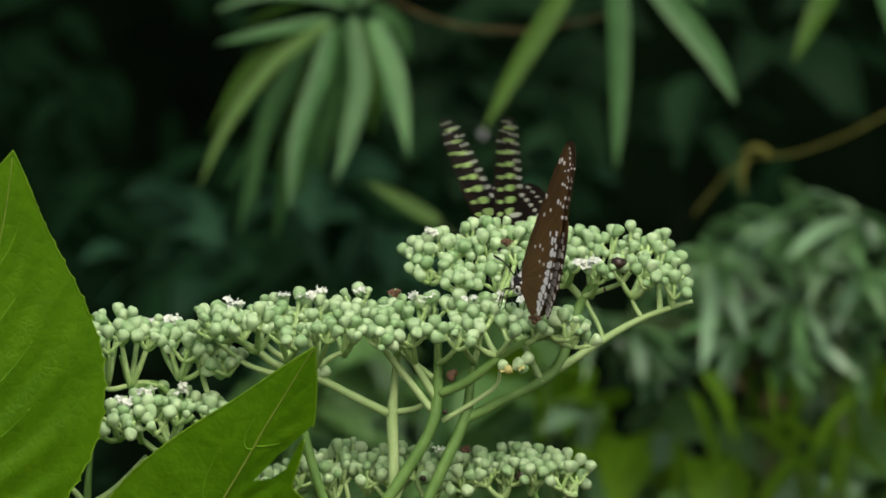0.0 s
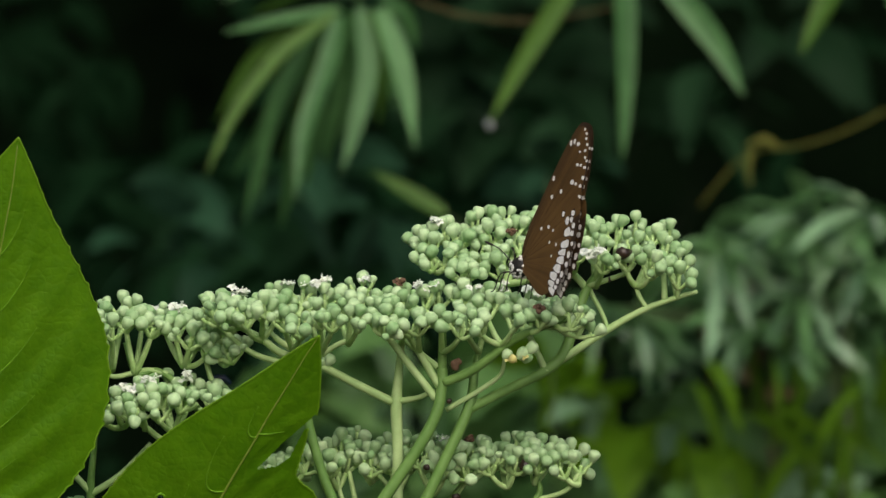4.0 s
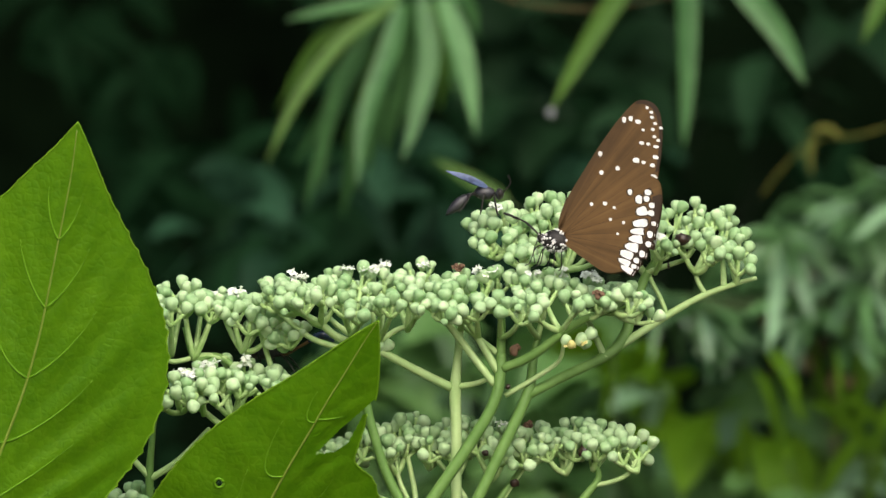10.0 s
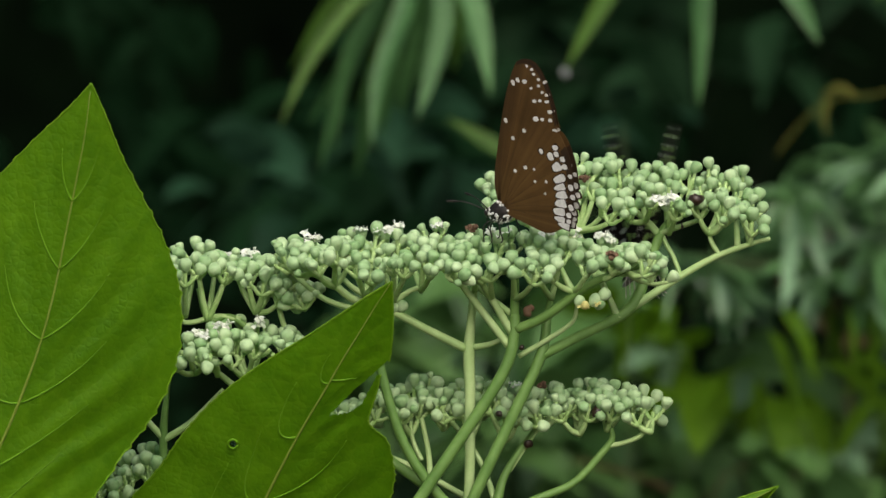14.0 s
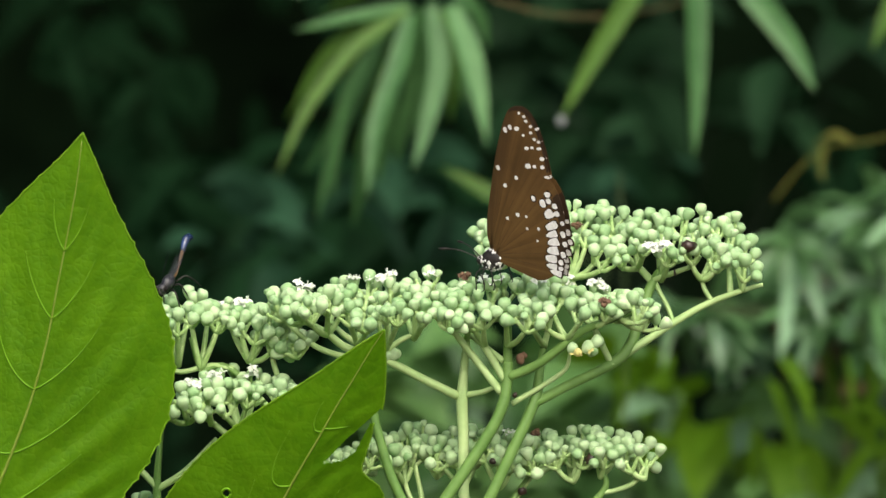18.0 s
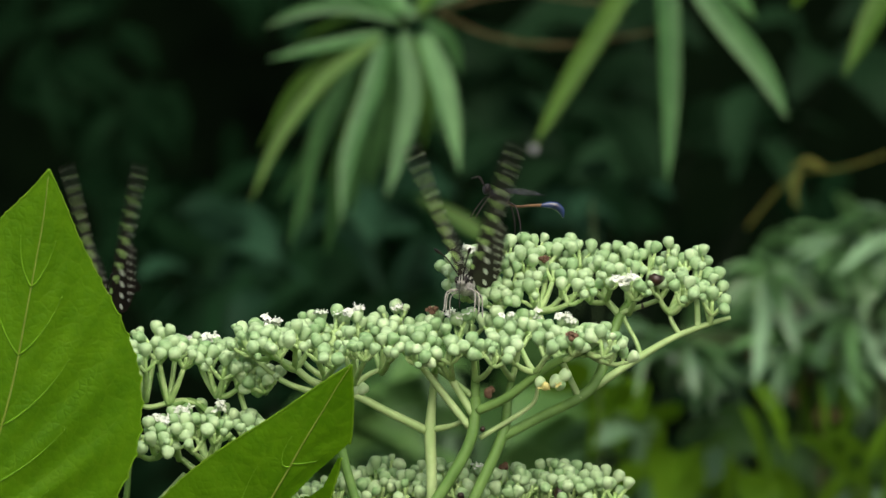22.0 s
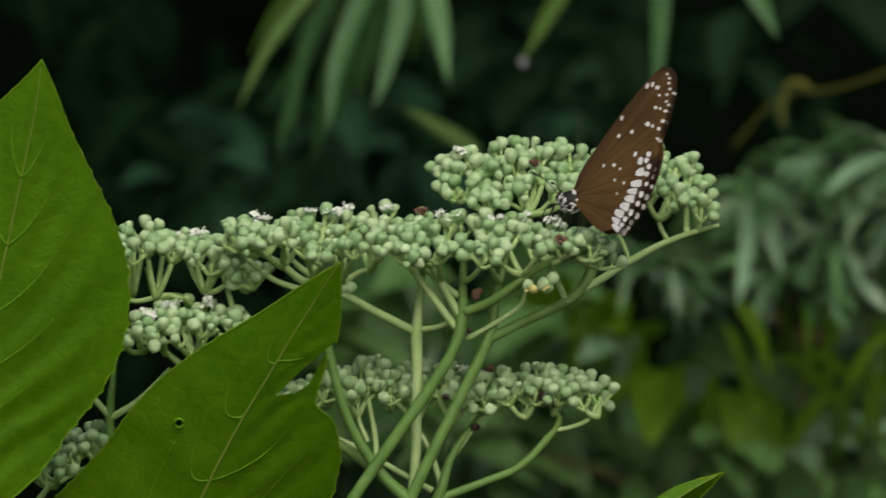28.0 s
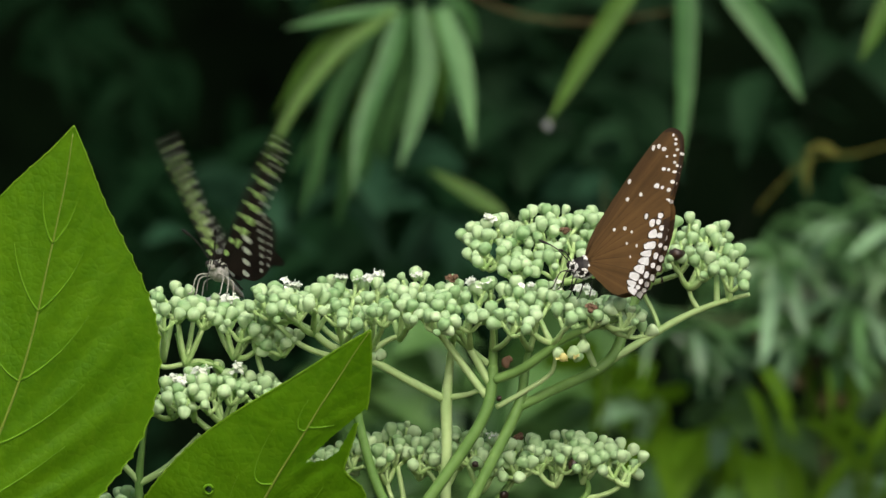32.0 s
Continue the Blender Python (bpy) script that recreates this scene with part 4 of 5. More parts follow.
    branch(((945, 825, 95), (975, 780, 105), (1000, 745, 115)), (4.5, 4, 3.5))
    branch(((868, 905, 30), (600, 700, 60), (470, 560, 70), (415, 556, 70), (395, 500, 75)), (9, 8, 6, 5.5, 4))
    branch(((600, 700, 60), (545, 560, 60), (545, 520, 60), (590, 480, 55)), (6, 5, 4.5, 4))
    branch(((470, 556, 70), (430, 550, 70), (370, 560, 75), (345, 520, 80)), (5.5, 5, 4.5, 4))
    branch(((600, 690, 50), (480, 680, 20), (430, 650, 20), (395, 625, 20)), (7, 6, 5, 4))
    branch(((700, 2300, 90), (480, 1500, 90), (330, 1000, 80), (335, 860, 80), (333, 765, 80), (338, 700, 80), (344, 650, 85)), (14, 12, 9, 8, 7.5, 5.5, 4))
    branch(((333, 765, 80), (305, 735, 80), (270, 700, 85)), (6, 5.5, 5))
    branch(((335, 768, 80), (385, 735, 75), (440, 680, 60)), (6.5, 6, 5))
    branch(((320, 1000, 80), (165, 985, 70), (120, 940, 70), (90, 900, 70)), (8, 7, 6, 5))
    branch(((160, 980, 72), (205, 920, 74), (235, 880, 76), (262, 850, 78)), (7, 6, 5, 4))
    # flower heads
    bud_meshes()
    heads = {}
    heads["main"] = flower_head(shrub, "widest flat head of pale green buds, with tiny white flowers",
        ((522, 436), (560, 420), (640, 410), (700, 400), (780, 398), (880, 405), (1000, 404), (1100, 418), (1170, 436), (1216, 454)),
        ((522, 440), (600, 444), (700, 452), (800, 456), (900, 456), (1000, 456), (1100, 452), (1180, 450), (1216, 458)), -85, 110,
        ((568, 462, 15), (600, 474, 10), (636, 498, 10), (690, 512, 12), (740, 524, 18), (790, 505, 25), (850, 488, 10), (884, 505, 30), (915, 518, -5), (956, 520, -10), (957, 470, 0), (1010, 550, -28), (1020, 520, 45), (1060, 508, -42), (1110, 484, -52), (1156, 474, -60)), 11, 42.0, 1.0, 0.03)
    heads["back"] = flower_head(shrub, "raised flat head of pale green buds on an open fork",
        ((905, 312), (940, 292), (1000, 270), (1060, 282), (1140, 284), (1220, 286), (1300, 292), (1350, 306), (1376, 340), (1398, 398)),
        ((905, 335), (960, 352), (1060, 372), (1140, 352), (1200, 340), (1300, 348), (1370, 376), (1398, 402)), 120, 250,
        ((990, 400, 190), (1020, 430, 110), (960, 372, 180), (1070, 400, 160), (1150, 372, 190), (1186, 384, 180), (1228, 405, 165), (1262, 360, 170), (1238, 432, 150), (1300, 405, 150), (1318, 442, 150), (1350, 430, 150), (1372, 424, 150)), 19, 37.0, 1.0, 0.0)
    heads["left"] = flower_head(shrub, "flat head of pale green buds beside a broad leaf",
        ((310, 446), (345, 438), (380, 428), (450, 438), (520, 452), (560, 486), (606, 500)),
        ((310, 462), (345, 466), (420, 464), (480, 464), (540, 496), (606, 506)), 20, 140, ((372, 550, 80), (412, 558, 70), (498, 544, 62), (588, 530, 56)), 13, 41.0, 1.0, 0.06)
    heads["lower_left"] = flower_head(shrub, "small crowded head of buds with white flowers",
        ((335, 588), (370, 582), (430, 574), (490, 564), (560, 586), (600, 594)), ((335, 604), (400, 606), (480, 598), (560, 600), (600, 604)), -40, 70, ((390, 650, 20), (430, 655, 20), (480, 662, 20), (540, 655, 30)), 14, 38.0)
    heads["lower"] = flower_head(shrub, "lower flat head of pale green buds behind the stalks",
        ((640, 722), (720, 680), (780, 668), (840, 668), (900, 676), (965, 674), (1060, 678), (1150, 682), (1222, 694)), ((640, 724), (720, 708), (800, 712), (900, 700), (1000, 704), (1100, 698), (1180, 716), (1222, 726)), 90, 230,
        ((690, 752, 125), (770, 760, 120), (828, 750, 125), (880, 760, 110), (940, 770, 110), (1010, 745, 120), (1070, 760, 110), (1118, 752, 110), (1195, 756, 110)), 15, 40.0)
    heads["low_left"] = flower_head(shrub, "small head of buds between two broad leaves",
        ((195, 860), (240, 822), (280, 792), (335, 788)), ((195, 875), (240, 852), (280, 830), (335, 808)), 50, 150, ((235, 890, 76), (262, 870, 78), (320, 860, 80)), 16, 36.0)
    main = heads["main"][0]
    for u, v, h, s in ((728, 402, "main", 15), (756, 386, "main", 17), (592, 414, "main", 16), (604, 418, "main", 13), (921, 414, "main", 17), (1064, 404, "main", 14), (1096, 412, "main", 16), (1120, 414, "main", 14), (690, 398, "main", 13), (1008, 406, "main", 12), (820, 398, "main", 12),
                       (486, 436, "left", 17), (448, 440, "left", 13), (494, 560, "lower_left", 17), (430, 578, "lower_left", 18), (385, 578, "lower_left", 15), (412, 588, "lower_left", 14), (945, 286, "back", 15), (1225, 350, "back", 20), (1208, 372, "back", 14), (965, 662, "lower", 14)):
        tuft(heads[h][0], at(*heads[h][2](u, v + 4)), s * 1.3, int(u) + 1)
    for u, v, s, h in ((876, 399, 13, "main"), (1126, 447, 14, "main"), (1078, 305, 12, "back"), (1006, 664, 11, "lower")):
        u, v, w = heads[h][2](u, v + 4)
        tuft(heads[h][0], at(u, v, w), s * 1.15, int(u), WITHERED, "withered_flower", "")
        for k in range(3):
            lump(heads[h][0], at(u + s * 0.4 * math.cos(k * 2.1 + u), v + s * 0.3 * math.sin(k * 2.1 + u), w - 2 * k), s * 0.42, s * 0.36, WITHERED, "withered_core", u + k)
    lump(main, at(978, 543, -16), 8, 10, WITHERED, "withered_flower", 5)
    lump(main, at(984, 536, -14), 6, 6, WITHERED, "withered_flower", 6)
    tuft(main, at(1080, 532, -66), 17, 3, OPENED, "yellow_flower", "opened yellowish flower")
    lump(main, at(1080, 532, -68), 8, 8, OPENED, "yellow_flower_core", 4)
    for u, v, w, s in ((1070, 523, -60, 9), (1098, 522, -62, 11), (1114, 512, -62, 11), (1106, 530, -60, 9), (742, 536, 18, 9), (756, 532, 18, 10)):
        ob = new("bud", BUD_MESHES[1])
        ob.parent = main
        ob.matrix_basis = axis_pose(at(u, v, w), (0.5, 0, 0.7), u, s / 11)
    lump(heads["back"][0], at(1276, 346, 104), 15, 11, DARKSEED, "dark_berry", 1)
    lump(heads["lower"][0], at(1103, 721, 84), 13, 13, DARKSEED, "dark_berry", 2)
    for u, v, w, r in ((968, 606, -6, 5), (979, 776, 100, 8), (928, 724, 60, 6), (1252, 392, 150, 5), (676, 562, -200, 3)):
        lump(shrub if w < -100 else main, at(u, v, w), r, r, DARKSEED, "dark_speck", u)
    # broad leaves
    leaf, s, n = broad_leaf(shrub, [(207, 137, 0), (170, 178, 4), (110, 235, 10), (40, 308, 16), (-20, 385, 20), (-110, 520, 20), (-190, 680, 20), (-235, 840, 10), (-215, 960, 0), (-130, 1040, 0), (-70, 1055, 0)],
                            [(207, 137, 0), (196, 225, 0), (180, 310, 0), (162, 400, 0), (142, 500, 0), (118, 590, 0), (90, 670, 0), (55, 755, 0), (10, 850, 0), (-35, 955, 0), (-72, 1060, 0)],
                            [(207, 137, 0), (232, 195, 0), (258, 262, 4), (296, 340, 8), (334, 420, 12), (360, 510, 14), (356, 620, 14), (318, 715, 12), (262, 790, 8), (170, 905, 4), (-66, 1062, 0)],
                            -330, 0.16, "large pointed broad green leaf with pale veins", 120, 26, lean=0.2)
    side_veins(leaf, s, n, [(i, side, 0.5, 0.05 + 0.07 * i, 0.3) for i in (0.24, 0.365, 0.50, 0.64, 0.77, 0.88) for side in (1, -1)])
    leaf, s, n = broad_leaf(shrub, [(738, 489, 0), (690, 518, 0), (600, 578, 4), (500, 640, 8), (425, 698, 10), (368, 760, 10), (325, 820, 10), (255, 895, 10), (180, 975, 8), (110, 1075, 4), (120, 1180, 0), (300, 1300, 0)],
                            [(738, 489, 0), (712, 528, 0), (680, 580, 0), (650, 628, 0), (620, 680, 0), (585, 738, 0), (555, 792, 0), (520, 860, 0), (478, 950, 0), (430, 1045, 0), (380, 1150, 0), (304, 1302, 0)],
                            [(738, 489, 0), (740, 550, 0), (736, 615, -2), (727, 640, -2), (716, 658, -4), (713, 675, -4), (702, 710, -4), (695, 735, -4), (704, 750, -4), (728, 772, 0), (739, 820, 4), (738, 850, 6), (715, 925, 8), (640, 1000, 8), (560, 1060, 6), (450, 1190, 4), (308, 1302, 0)],
                            -260, 0.12, "broad green leaf with a torn margin and a small hole", 200, 46, ((456, 776, 6),),
                            ((745, 628), (730, 630), (705, 652), (668, 684), (626, 726), (660, 721), (684, 706), (700, 676), (711, 655), (745, 650)), 0.5)
    side_veins(leaf, s, n, ((0.345, -1, 0.22, 0.10, 0.7), (0.335, 1, 0.5, 0.03, 0.3), (0.50, -1, 0.34, 0.17, 0.8), (0.655, -1, 0.34, 0.19, 0.8), (0.655, 1, 0.62, 0.12, 0.5), (0.79, -1, 0.45, 0.24, 0.8), (0.79, 1, 0.7, 0.16, 0.5), (0.88, -1, 0.55, 0.26, 0.8)))
    bm = bmesh.new()
    tube(bm, [at(456 + 8 * math.cos(a), 776 + 8 * math.sin(a), -260 + 0.5 * (776 + 8 * math.sin(a) - 489) + 0.12 * 60 - 3) for a in np.linspace(0, math.tau, 13)], 2.2 * UNIT, 5)
    part("hole_rim", bm, VEIN, leaf)
    leaf, s, n = broad_leaf(shrub, [(1422, 852, 0), (1336, 881, 0), (1275, 926, 0), (1222, 984, 0), (1172, 1050, 0), (1080, 1200, 0), (960, 1420, 0)],
                            [(1422, 852, 0), (1358, 888, -6), (1300, 931, -10), (1244, 990, -14), (1194, 1060, -16), (1110, 1215, -10), (965, 1422, 0)],
                            [(1422, 852, 0), (1378, 898, 20), (1324, 940, 30), (1265, 1002, 36), (1215, 1078, 40), (1130, 1240, 30), (970, 1424, 0)],
                            -120, 0.05, "narrow folded tip of a broad green leaf", 60, 8)
    stalk(shrub, [base, (850, 1800, 0), (966, 1424, -120)], [12, 9, 6], 14, "leaf_stalk")
    stalk(shrub, [base, (500, 1700, 20), (304, 1302, 146)], [12, 9, 6], 14, "leaf_stalk")
    stalk(shrub, [base, (300, 1600, -60), (-68, 1060, -143)], [12, 9, 6], 14, "leaf_stalk")
    bm = bmesh.new()
    tube(bm, [Vector((shrub.location.x, shrub.location.y, -0.05)), Vector((shrub.location.x + 0.01, shrub.location.y + 0.01, 0.6)), at(*base)], [0.012, 0.009, 0.0045], 10)
    part("woody_stem", bm, TWIG, shrub)


# ---- insects ----
def plate(bm, outline, z, thick):
    """A thin flat plate from an outline in x, y."""
    lo = [bm.verts.new((x, y, z - thick / 2)) for x, y in outline]
    hi = [bm.verts.new((x, y, z + thick / 2)) for x, y in outline]
    n = len(outline)
    caps = [bm.faces.new(lo[::-1]), bm.faces.new(hi)]
    for i in range(n):
        bm.faces.new((lo[i], lo[(i + 1) % n], hi[(i + 1) % n], hi[i]))
    bmesh.ops.triangulate(bm, faces=caps)


def spots(bm, items, scale, side, z, thick):
    for x, y, rx, ry in items:
        sq = lambda q: math.copysign(abs(q) ** (0.6 if rx >= 9 else 0.8), q)
        long = rx >= 9
        d = Vector((x + 4, y - 8)).normalized() if long else Vector((1, 0))
        out = []
        for a in np.linspace(0, math.tau, 15)[:-1]:
            p, q = 0.9 * rx * sq(math.cos(a)) * (1 + 0.1 * math.sin(3 * a + x)), 0.9 * ry * sq(math.sin(a + 0.15))
            if long:
                q *= 0.9 + 0.35 * math.cos(a)
            out.append(((x + d.x * p - d.y * q) * scale, side * (y + d.y * p + d.x * q) * scale))
        plate(bm, out if side > 0 else out[::-1], z, thick)


def wing_pair(parent, name, fore, hind, fore_mat, hind_mat, sets, scale, rim=None):
    """Four wings lying flat, hinged on the body's long axis."""
    made = []
    for side, word in ((1, "left"), (-1, "right")):
        for kind, outline, mat, z in (("forewing", fore, fore_mat, 0.00005), ("hindwing", hind, hind_mat, -0.0003)):
            out = [(x, y) for x, y in spline(list(outline) + [outline[0]], 60)][:-1]
            bm = bmesh.new()
            o = [(x * scale, side * y * scale) for x, y in out]
            plate(bm, o if side > 0 else o[::-1], z, 0.00008)
            wing = part(name + "_" + kind, bm, mat, None, smooth=False)
            wing.parent = parent
            for label, m, items in sets[kind]:
                bm = bmesh.new()
                spots(bm, items, scale, side, z, 0.00016 if m is not CROW_EDGE else 0.00012)
                part("wing_markings", bm, m, wing, label, smooth=False)
            if rim:
                bm = bmesh.new()
                lo, hi, inset = rim[kind]
                band = [(x * scale, side * y * scale) for x, y in out[lo:hi]]
                inner = [(bx * inset, by * inset) for bx, by in band]
                ring = band + inner[::-1]
                plate(bm, ring if side > 0 else ring[::-1], z, 0.00011)
                part("dark_margin", bm, CROW_EDGE, wing, smooth=False)
            if rim:
                for k in range(7):
                    x, y = out[int(20 + k * 4.6) if kind == "forewing" else int(10 + k * 5)]
                    x0, y0 = (-3, 12) if kind == "forewing" else (-14, 4)
                    bm = bmesh.new()
                    tube(bm, [Vector((a * scale, side * b * scale, z)) for a, b in spline([(x0, y0), (x0 * 0.45 + x * 0.55 + 4, y0 * 0.45 + y * 0.55 + 3), (x * 0.99, y * 0.99)], 8)], [0.00011, 0.00007], 4)
                    part("vein", bm, WING_VEIN, wing)
            made.append((wing, side))
    return made


def butterfly_body(parent, s, fur, length, dots=True):
    bm = bmesh.new()
    big = 1.0 if dots else 0.86
    ellipsoid(bm, (0, 0, 0), 25 * s, 17 * s * big, 20 * s * big, 14, 10)
    thorax = part("thorax", bm, fur)
    thorax.parent = parent
    bm = bmesh.new()
    ellipsoid(bm, (25 * s, 0, 2 * s), 9 * s, 9 * s, 9 * s, 10, 7)
    head = part("head", bm, fur)
    head.parent = parent
    for y in (-7, 7):
        bm = bmesh.new()
        ellipsoid(bm, (27 * s, y * s, 3 * s), 5 * s, 4 * s, 6 * s, 8, 6)
        part("eye", bm, BLACK, head)
        bm = bmesh.new()
        tube(bm, spline([(30 * s, y * 0.4 * s, 8 * s), (60 * s, y * 2.2 * s, 30 * s), (92 * s, y * 4 * s, 40 * s)], 10), [1.1 * s] * 8 + [2.4 * s, 2.6 * s, 1.5 * s], 5)
        part("antenna", bm, BLACK, head)
    bm = bmesh.new()
    lathe(bm, [(0, 0), (4.5, 4), (5.2, 25), (5, 55), (4, 85), (0, length)], 10, Matrix.Translation((-12 * s, 0, -2 * s)) @ Matrix.Rotation(radians(-97), 4, "Y") @ Matrix.Scale(s, 4))
    abdomen = part("abdomen", bm, fur)
    abdomen.parent = parent
    for k, (x, y) in enumerate(((14, 6), (4, 8), (-8, 8))):
        for side in (-1, 1):
            bm = bmesh.new()
            tube(bm, spline([(x * s, side * y * s, -9 * s), ((x * 1.6 + 6) * s, side * (y + 16) * s, -16 * s), ((x * 2 + 8) * s, side * (y + 18) * s, -44 * s), ((x * 2.2 + 14) * s, side * (y + 20) * s, -50 * s)], 9), [1.3 * s, 0.8 * s], 5)
            leg = part("leg", bm, BLACK if dots else PALE_LEG)
            leg.parent = parent
    bm = bmesh.new()
    tube(bm, spline([(33 * s, 0, -2 * s), (38 * s, 0, -20 * s), (34 * s, 0, -42 * s)], 8), 0.9 * s, 5)
    part("proboscis", bm, BLACK, head)
    if dots:
        rnd = random.Random(3)
        bm = bmesh.new()
        for i in range(110):
            a, b = rnd.uniform(0, math.tau), rnd.uniform(-1, 1)
            p = Vector((25 * s * b, 17 * s * math.cos(a) * math.sqrt(1 - b * b), 20 * s * math.sin(a) * math.sqrt(1 - b * b)))
            ellipsoid(bm, p, 2.6 * s, 2.6 * s, 2.6 * s, 5, 4)
        for i in range(20):
            a, b = rnd.uniform(0, math.tau), rnd.uniform(-1, 1)
            p = Vector(((25 + 9 * b) * s, 9 * s * math.cos(a) * math.sqrt(1 - b * b), (2 + 9 * math.sin(a) * math.sqrt(1 - b * b)) * s))
            ellipsoid(bm, p, 1.5 * s, 1.5 * s, 1.5 * s, 5, 4)
        part("white_dots", bm, SPOT, thorax)
    else:
        for side in (-1, 1):
            bm = bmesh.new()
            tube(bm, spline([(30 * s, side * 6 * s, 6 * s), (10 * s, side * 11.5 * s, 3 * s), (-20 * s, side * 10.5 * s, 0), (-80 * s, side * 8 * s, -8 * s)], 10), 1.6 * s, 5)
            part("dark_stripe", bm, BLACK, thorax)


def crow_butterfly():
    crow = thing("brown_butterfly", (0, 0, 0), "brown butterfly with white-spotted wings, feeding on the flower heads", "butterfly", "butterflies")
    fore = ((-5, 6), (-4, 35), (-12, 65), (-26, 95), (-45, 133), (-68, 177), (-92, 217), (-115, 248), (-132, 260), (-154, 257), (-168, 243), (-177, 215), (-180, 180), (-179, 145), (-170, 112), (-110, 85), (-40, 22))
    hind = ((-10, 3), (-29, 55), (-85, 112), (-140, 132), (-174, 130), (-187, 106), (-190, 66), (-183, 25), (-170, -5), (-147, -33), (-122, -47), (-95, -47), (-54, -33), (-20, -12))
    disc = ((-98, 227, 5, 7), (-110, 230, 5, 6), (-124, 225, 7, 5), (-60, 162, 5, 6), (-66, 128, 5, 5), (-95, 138, 5, 5), (-128, 155, 8, 6), (-142, 152, 5, 4), (-135, 187, 6, 4), (-135, 211, 4, 3))
    edge = ((-139, 250, 3, 3), (-148, 242, 4, 3), (-150, 233, 4, 3), (-157, 222, 4, 3), (-168, 215, 3, 3), (-154, 211, 4, 3), (-166, 192, 4, 3), (-158, 198, 4, 3), (-148, 184, 4, 3), (-163, 180, 6, 3),
            (-164, 161, 6, 4), (-160, 146, 5, 4), (-164, 126, 6, 4), (-127, 120, 4, 3), (-138, 112, 5, 4))
    inner = ((-118, 103, 4.5, 4), (-136, 91, 7, 6), (-143, 70, 11, 7), (-142, 48, 15, 6), (-139, 33, 14, 5), (-138, 19, 14, 6), (-132, 4, 14, 6.5), (-123, -10, 14, 6), (-121, -24, 13, 4.5), (-127, -37, 14, 4.5))
    outer = ((-155, 104, 7, 5), (-154, 92, 6, 5), (-165, 81, 6, 5), (-165, 67, 7, 5), (-172, 48, 5, 4), (-167, 28, 6, 6), (-166, 10, 6, 5), (-156, -8, 6, 6), (-147, -21, 6, 5), (-143, -32, 6, 4))
    cell = ((-54, 68, 3.5, 3.5), (-79, 71, 4.5, 4), (-97, 65, 3, 3), (-92, 43, 3, 3), (-117, 39, 3, 3.5), (-108, 18, 2.5, 2.5))
    disc, edge, cell = (tuple((x + a, y + b, p, q) for x, y, p, q in rows) for rows, a, b in ((disc, -8, -5), (edge, -7, -3), (cell, -8, -4)))
    inner, outer = (tuple((x + a, y + b, p, q * c) for x, y, p, q in rows) for rows, a, b, c in ((inner, -13, -3, 1.42), (outer, -9, -2, 1.15)))
    hind, inner, outer = (tuple((q[0], q[1] - (9 if q[0] < -80 else 0), *q[2:]) for q in rows) for rows in (hind, inner, outer))
    sets = {"forewing": (("white spots", SPOT, tuple((x, y, a * k, b * k) for rows, k in ((disc, 0.86), (edge, 1.0)) for x, y, a, b in rows)),), "hindwing": (("dark net round the bars", CROW_EDGE, tuple((x, y, a + 3, b + 2.4) for x, y, a, b in inner + outer)), ("white bars and spots", SPOT, inner + outer + cell))}
    wings = wing_pair(crow, "brown", fore, hind, CROW_WING, CROW_WING, sets, UNIT * 0.975, {"forewing": (27, 48, 0.972), "hindwing": (22, 41, 0.92)})
    butterfly_body(crow, UNIT, BLACK, 105)
    return crow, wings


def jay_butterfly():
    jay = thing("green_spotted_butterfly", (0, 0, 0), "black butterfly with bright green wing spots and short tails, wings fluttering", "butterfly", "butterflies")
    fore = ((0.05, 0.01), (0.13, 0.18), (0.20, 0.40), (0.25, 0.63), (0.26, 0.86), (0.23, 0.98), (0.15, 1.0), (0.07, 0.9), (-0.03, 0.73), (-0.1, 0.57), (-0.16, 0.44), (-0.17, 0.33), (-0.09, 0.14), (-0.03, 0.02))
    hind = ((0.0, 0.02), (-0.05, 0.2), (-0.09, 0.42), (-0.2, 0.48), (-0.34, 0.45), (-0.47, 0.38), (-0.56, 0.31), (-0.74, 0.29), (-0.75, 0.25), (-0.63, 0.21), (-0.6, 0.12), (-0.5, 0.05), (-0.25, 0.015))
    def row(a, b, n, r0, r1, flat=1.0, bend=0.0):
        return tuple((a[0] + (b[0] - a[0]) * i / (n - 1) + bend * math.sin(i / (n - 1) * math.pi), a[1] + (b[1] - a[1]) * i / (n - 1), (r0 + (r1 - r0) * i / (n - 1)), (r0 + (r1 - r0) * i / (n - 1)) * flat) for i in range(n))
    big = row((0.150, 0.91), (-0.07, 0.20), 9, 0.036, 0.088, 0.40)
    small = row((0.10, 0.92), (-0.145, 0.40), 9, 0.020, 0.028, 0.7)
    cellbars = row((0.205, 0.74), (0.05, 0.10), 8, 0.034, 0.048, 0.42)
    dust = row((0.22, 0.82), (0.19, 0.96), 3, 0.014, 0.014)
    streak = row((-0.10, 0.26), (-0.34, 0.06), 4, 0.085, 0.07, 0.24)
    hspots = row((-0.15, 0.40), (-0.52, 0.14), 7, 0.028, 0.022, 0.6, -0.02)
    hedge = row((-0.22, 0.45), (-0.57, 0.2), 7, 0.020, 0.018, 0.6, -0.03)
    sets = {"forewing": (("bright green spots", JAY_SPOT, big + cellbars), ("small pale spots", JAY_PALE, small + dust)),
            "hindwing": (("pale green streaks", JAY_PALE, streak), ("pale spots", JAY_PALE, hspots + hedge))}
    wings = wing_pair(jay, "black", fore, hind, JAY_WING, JAY_WING, sets, 258 * UNIT)
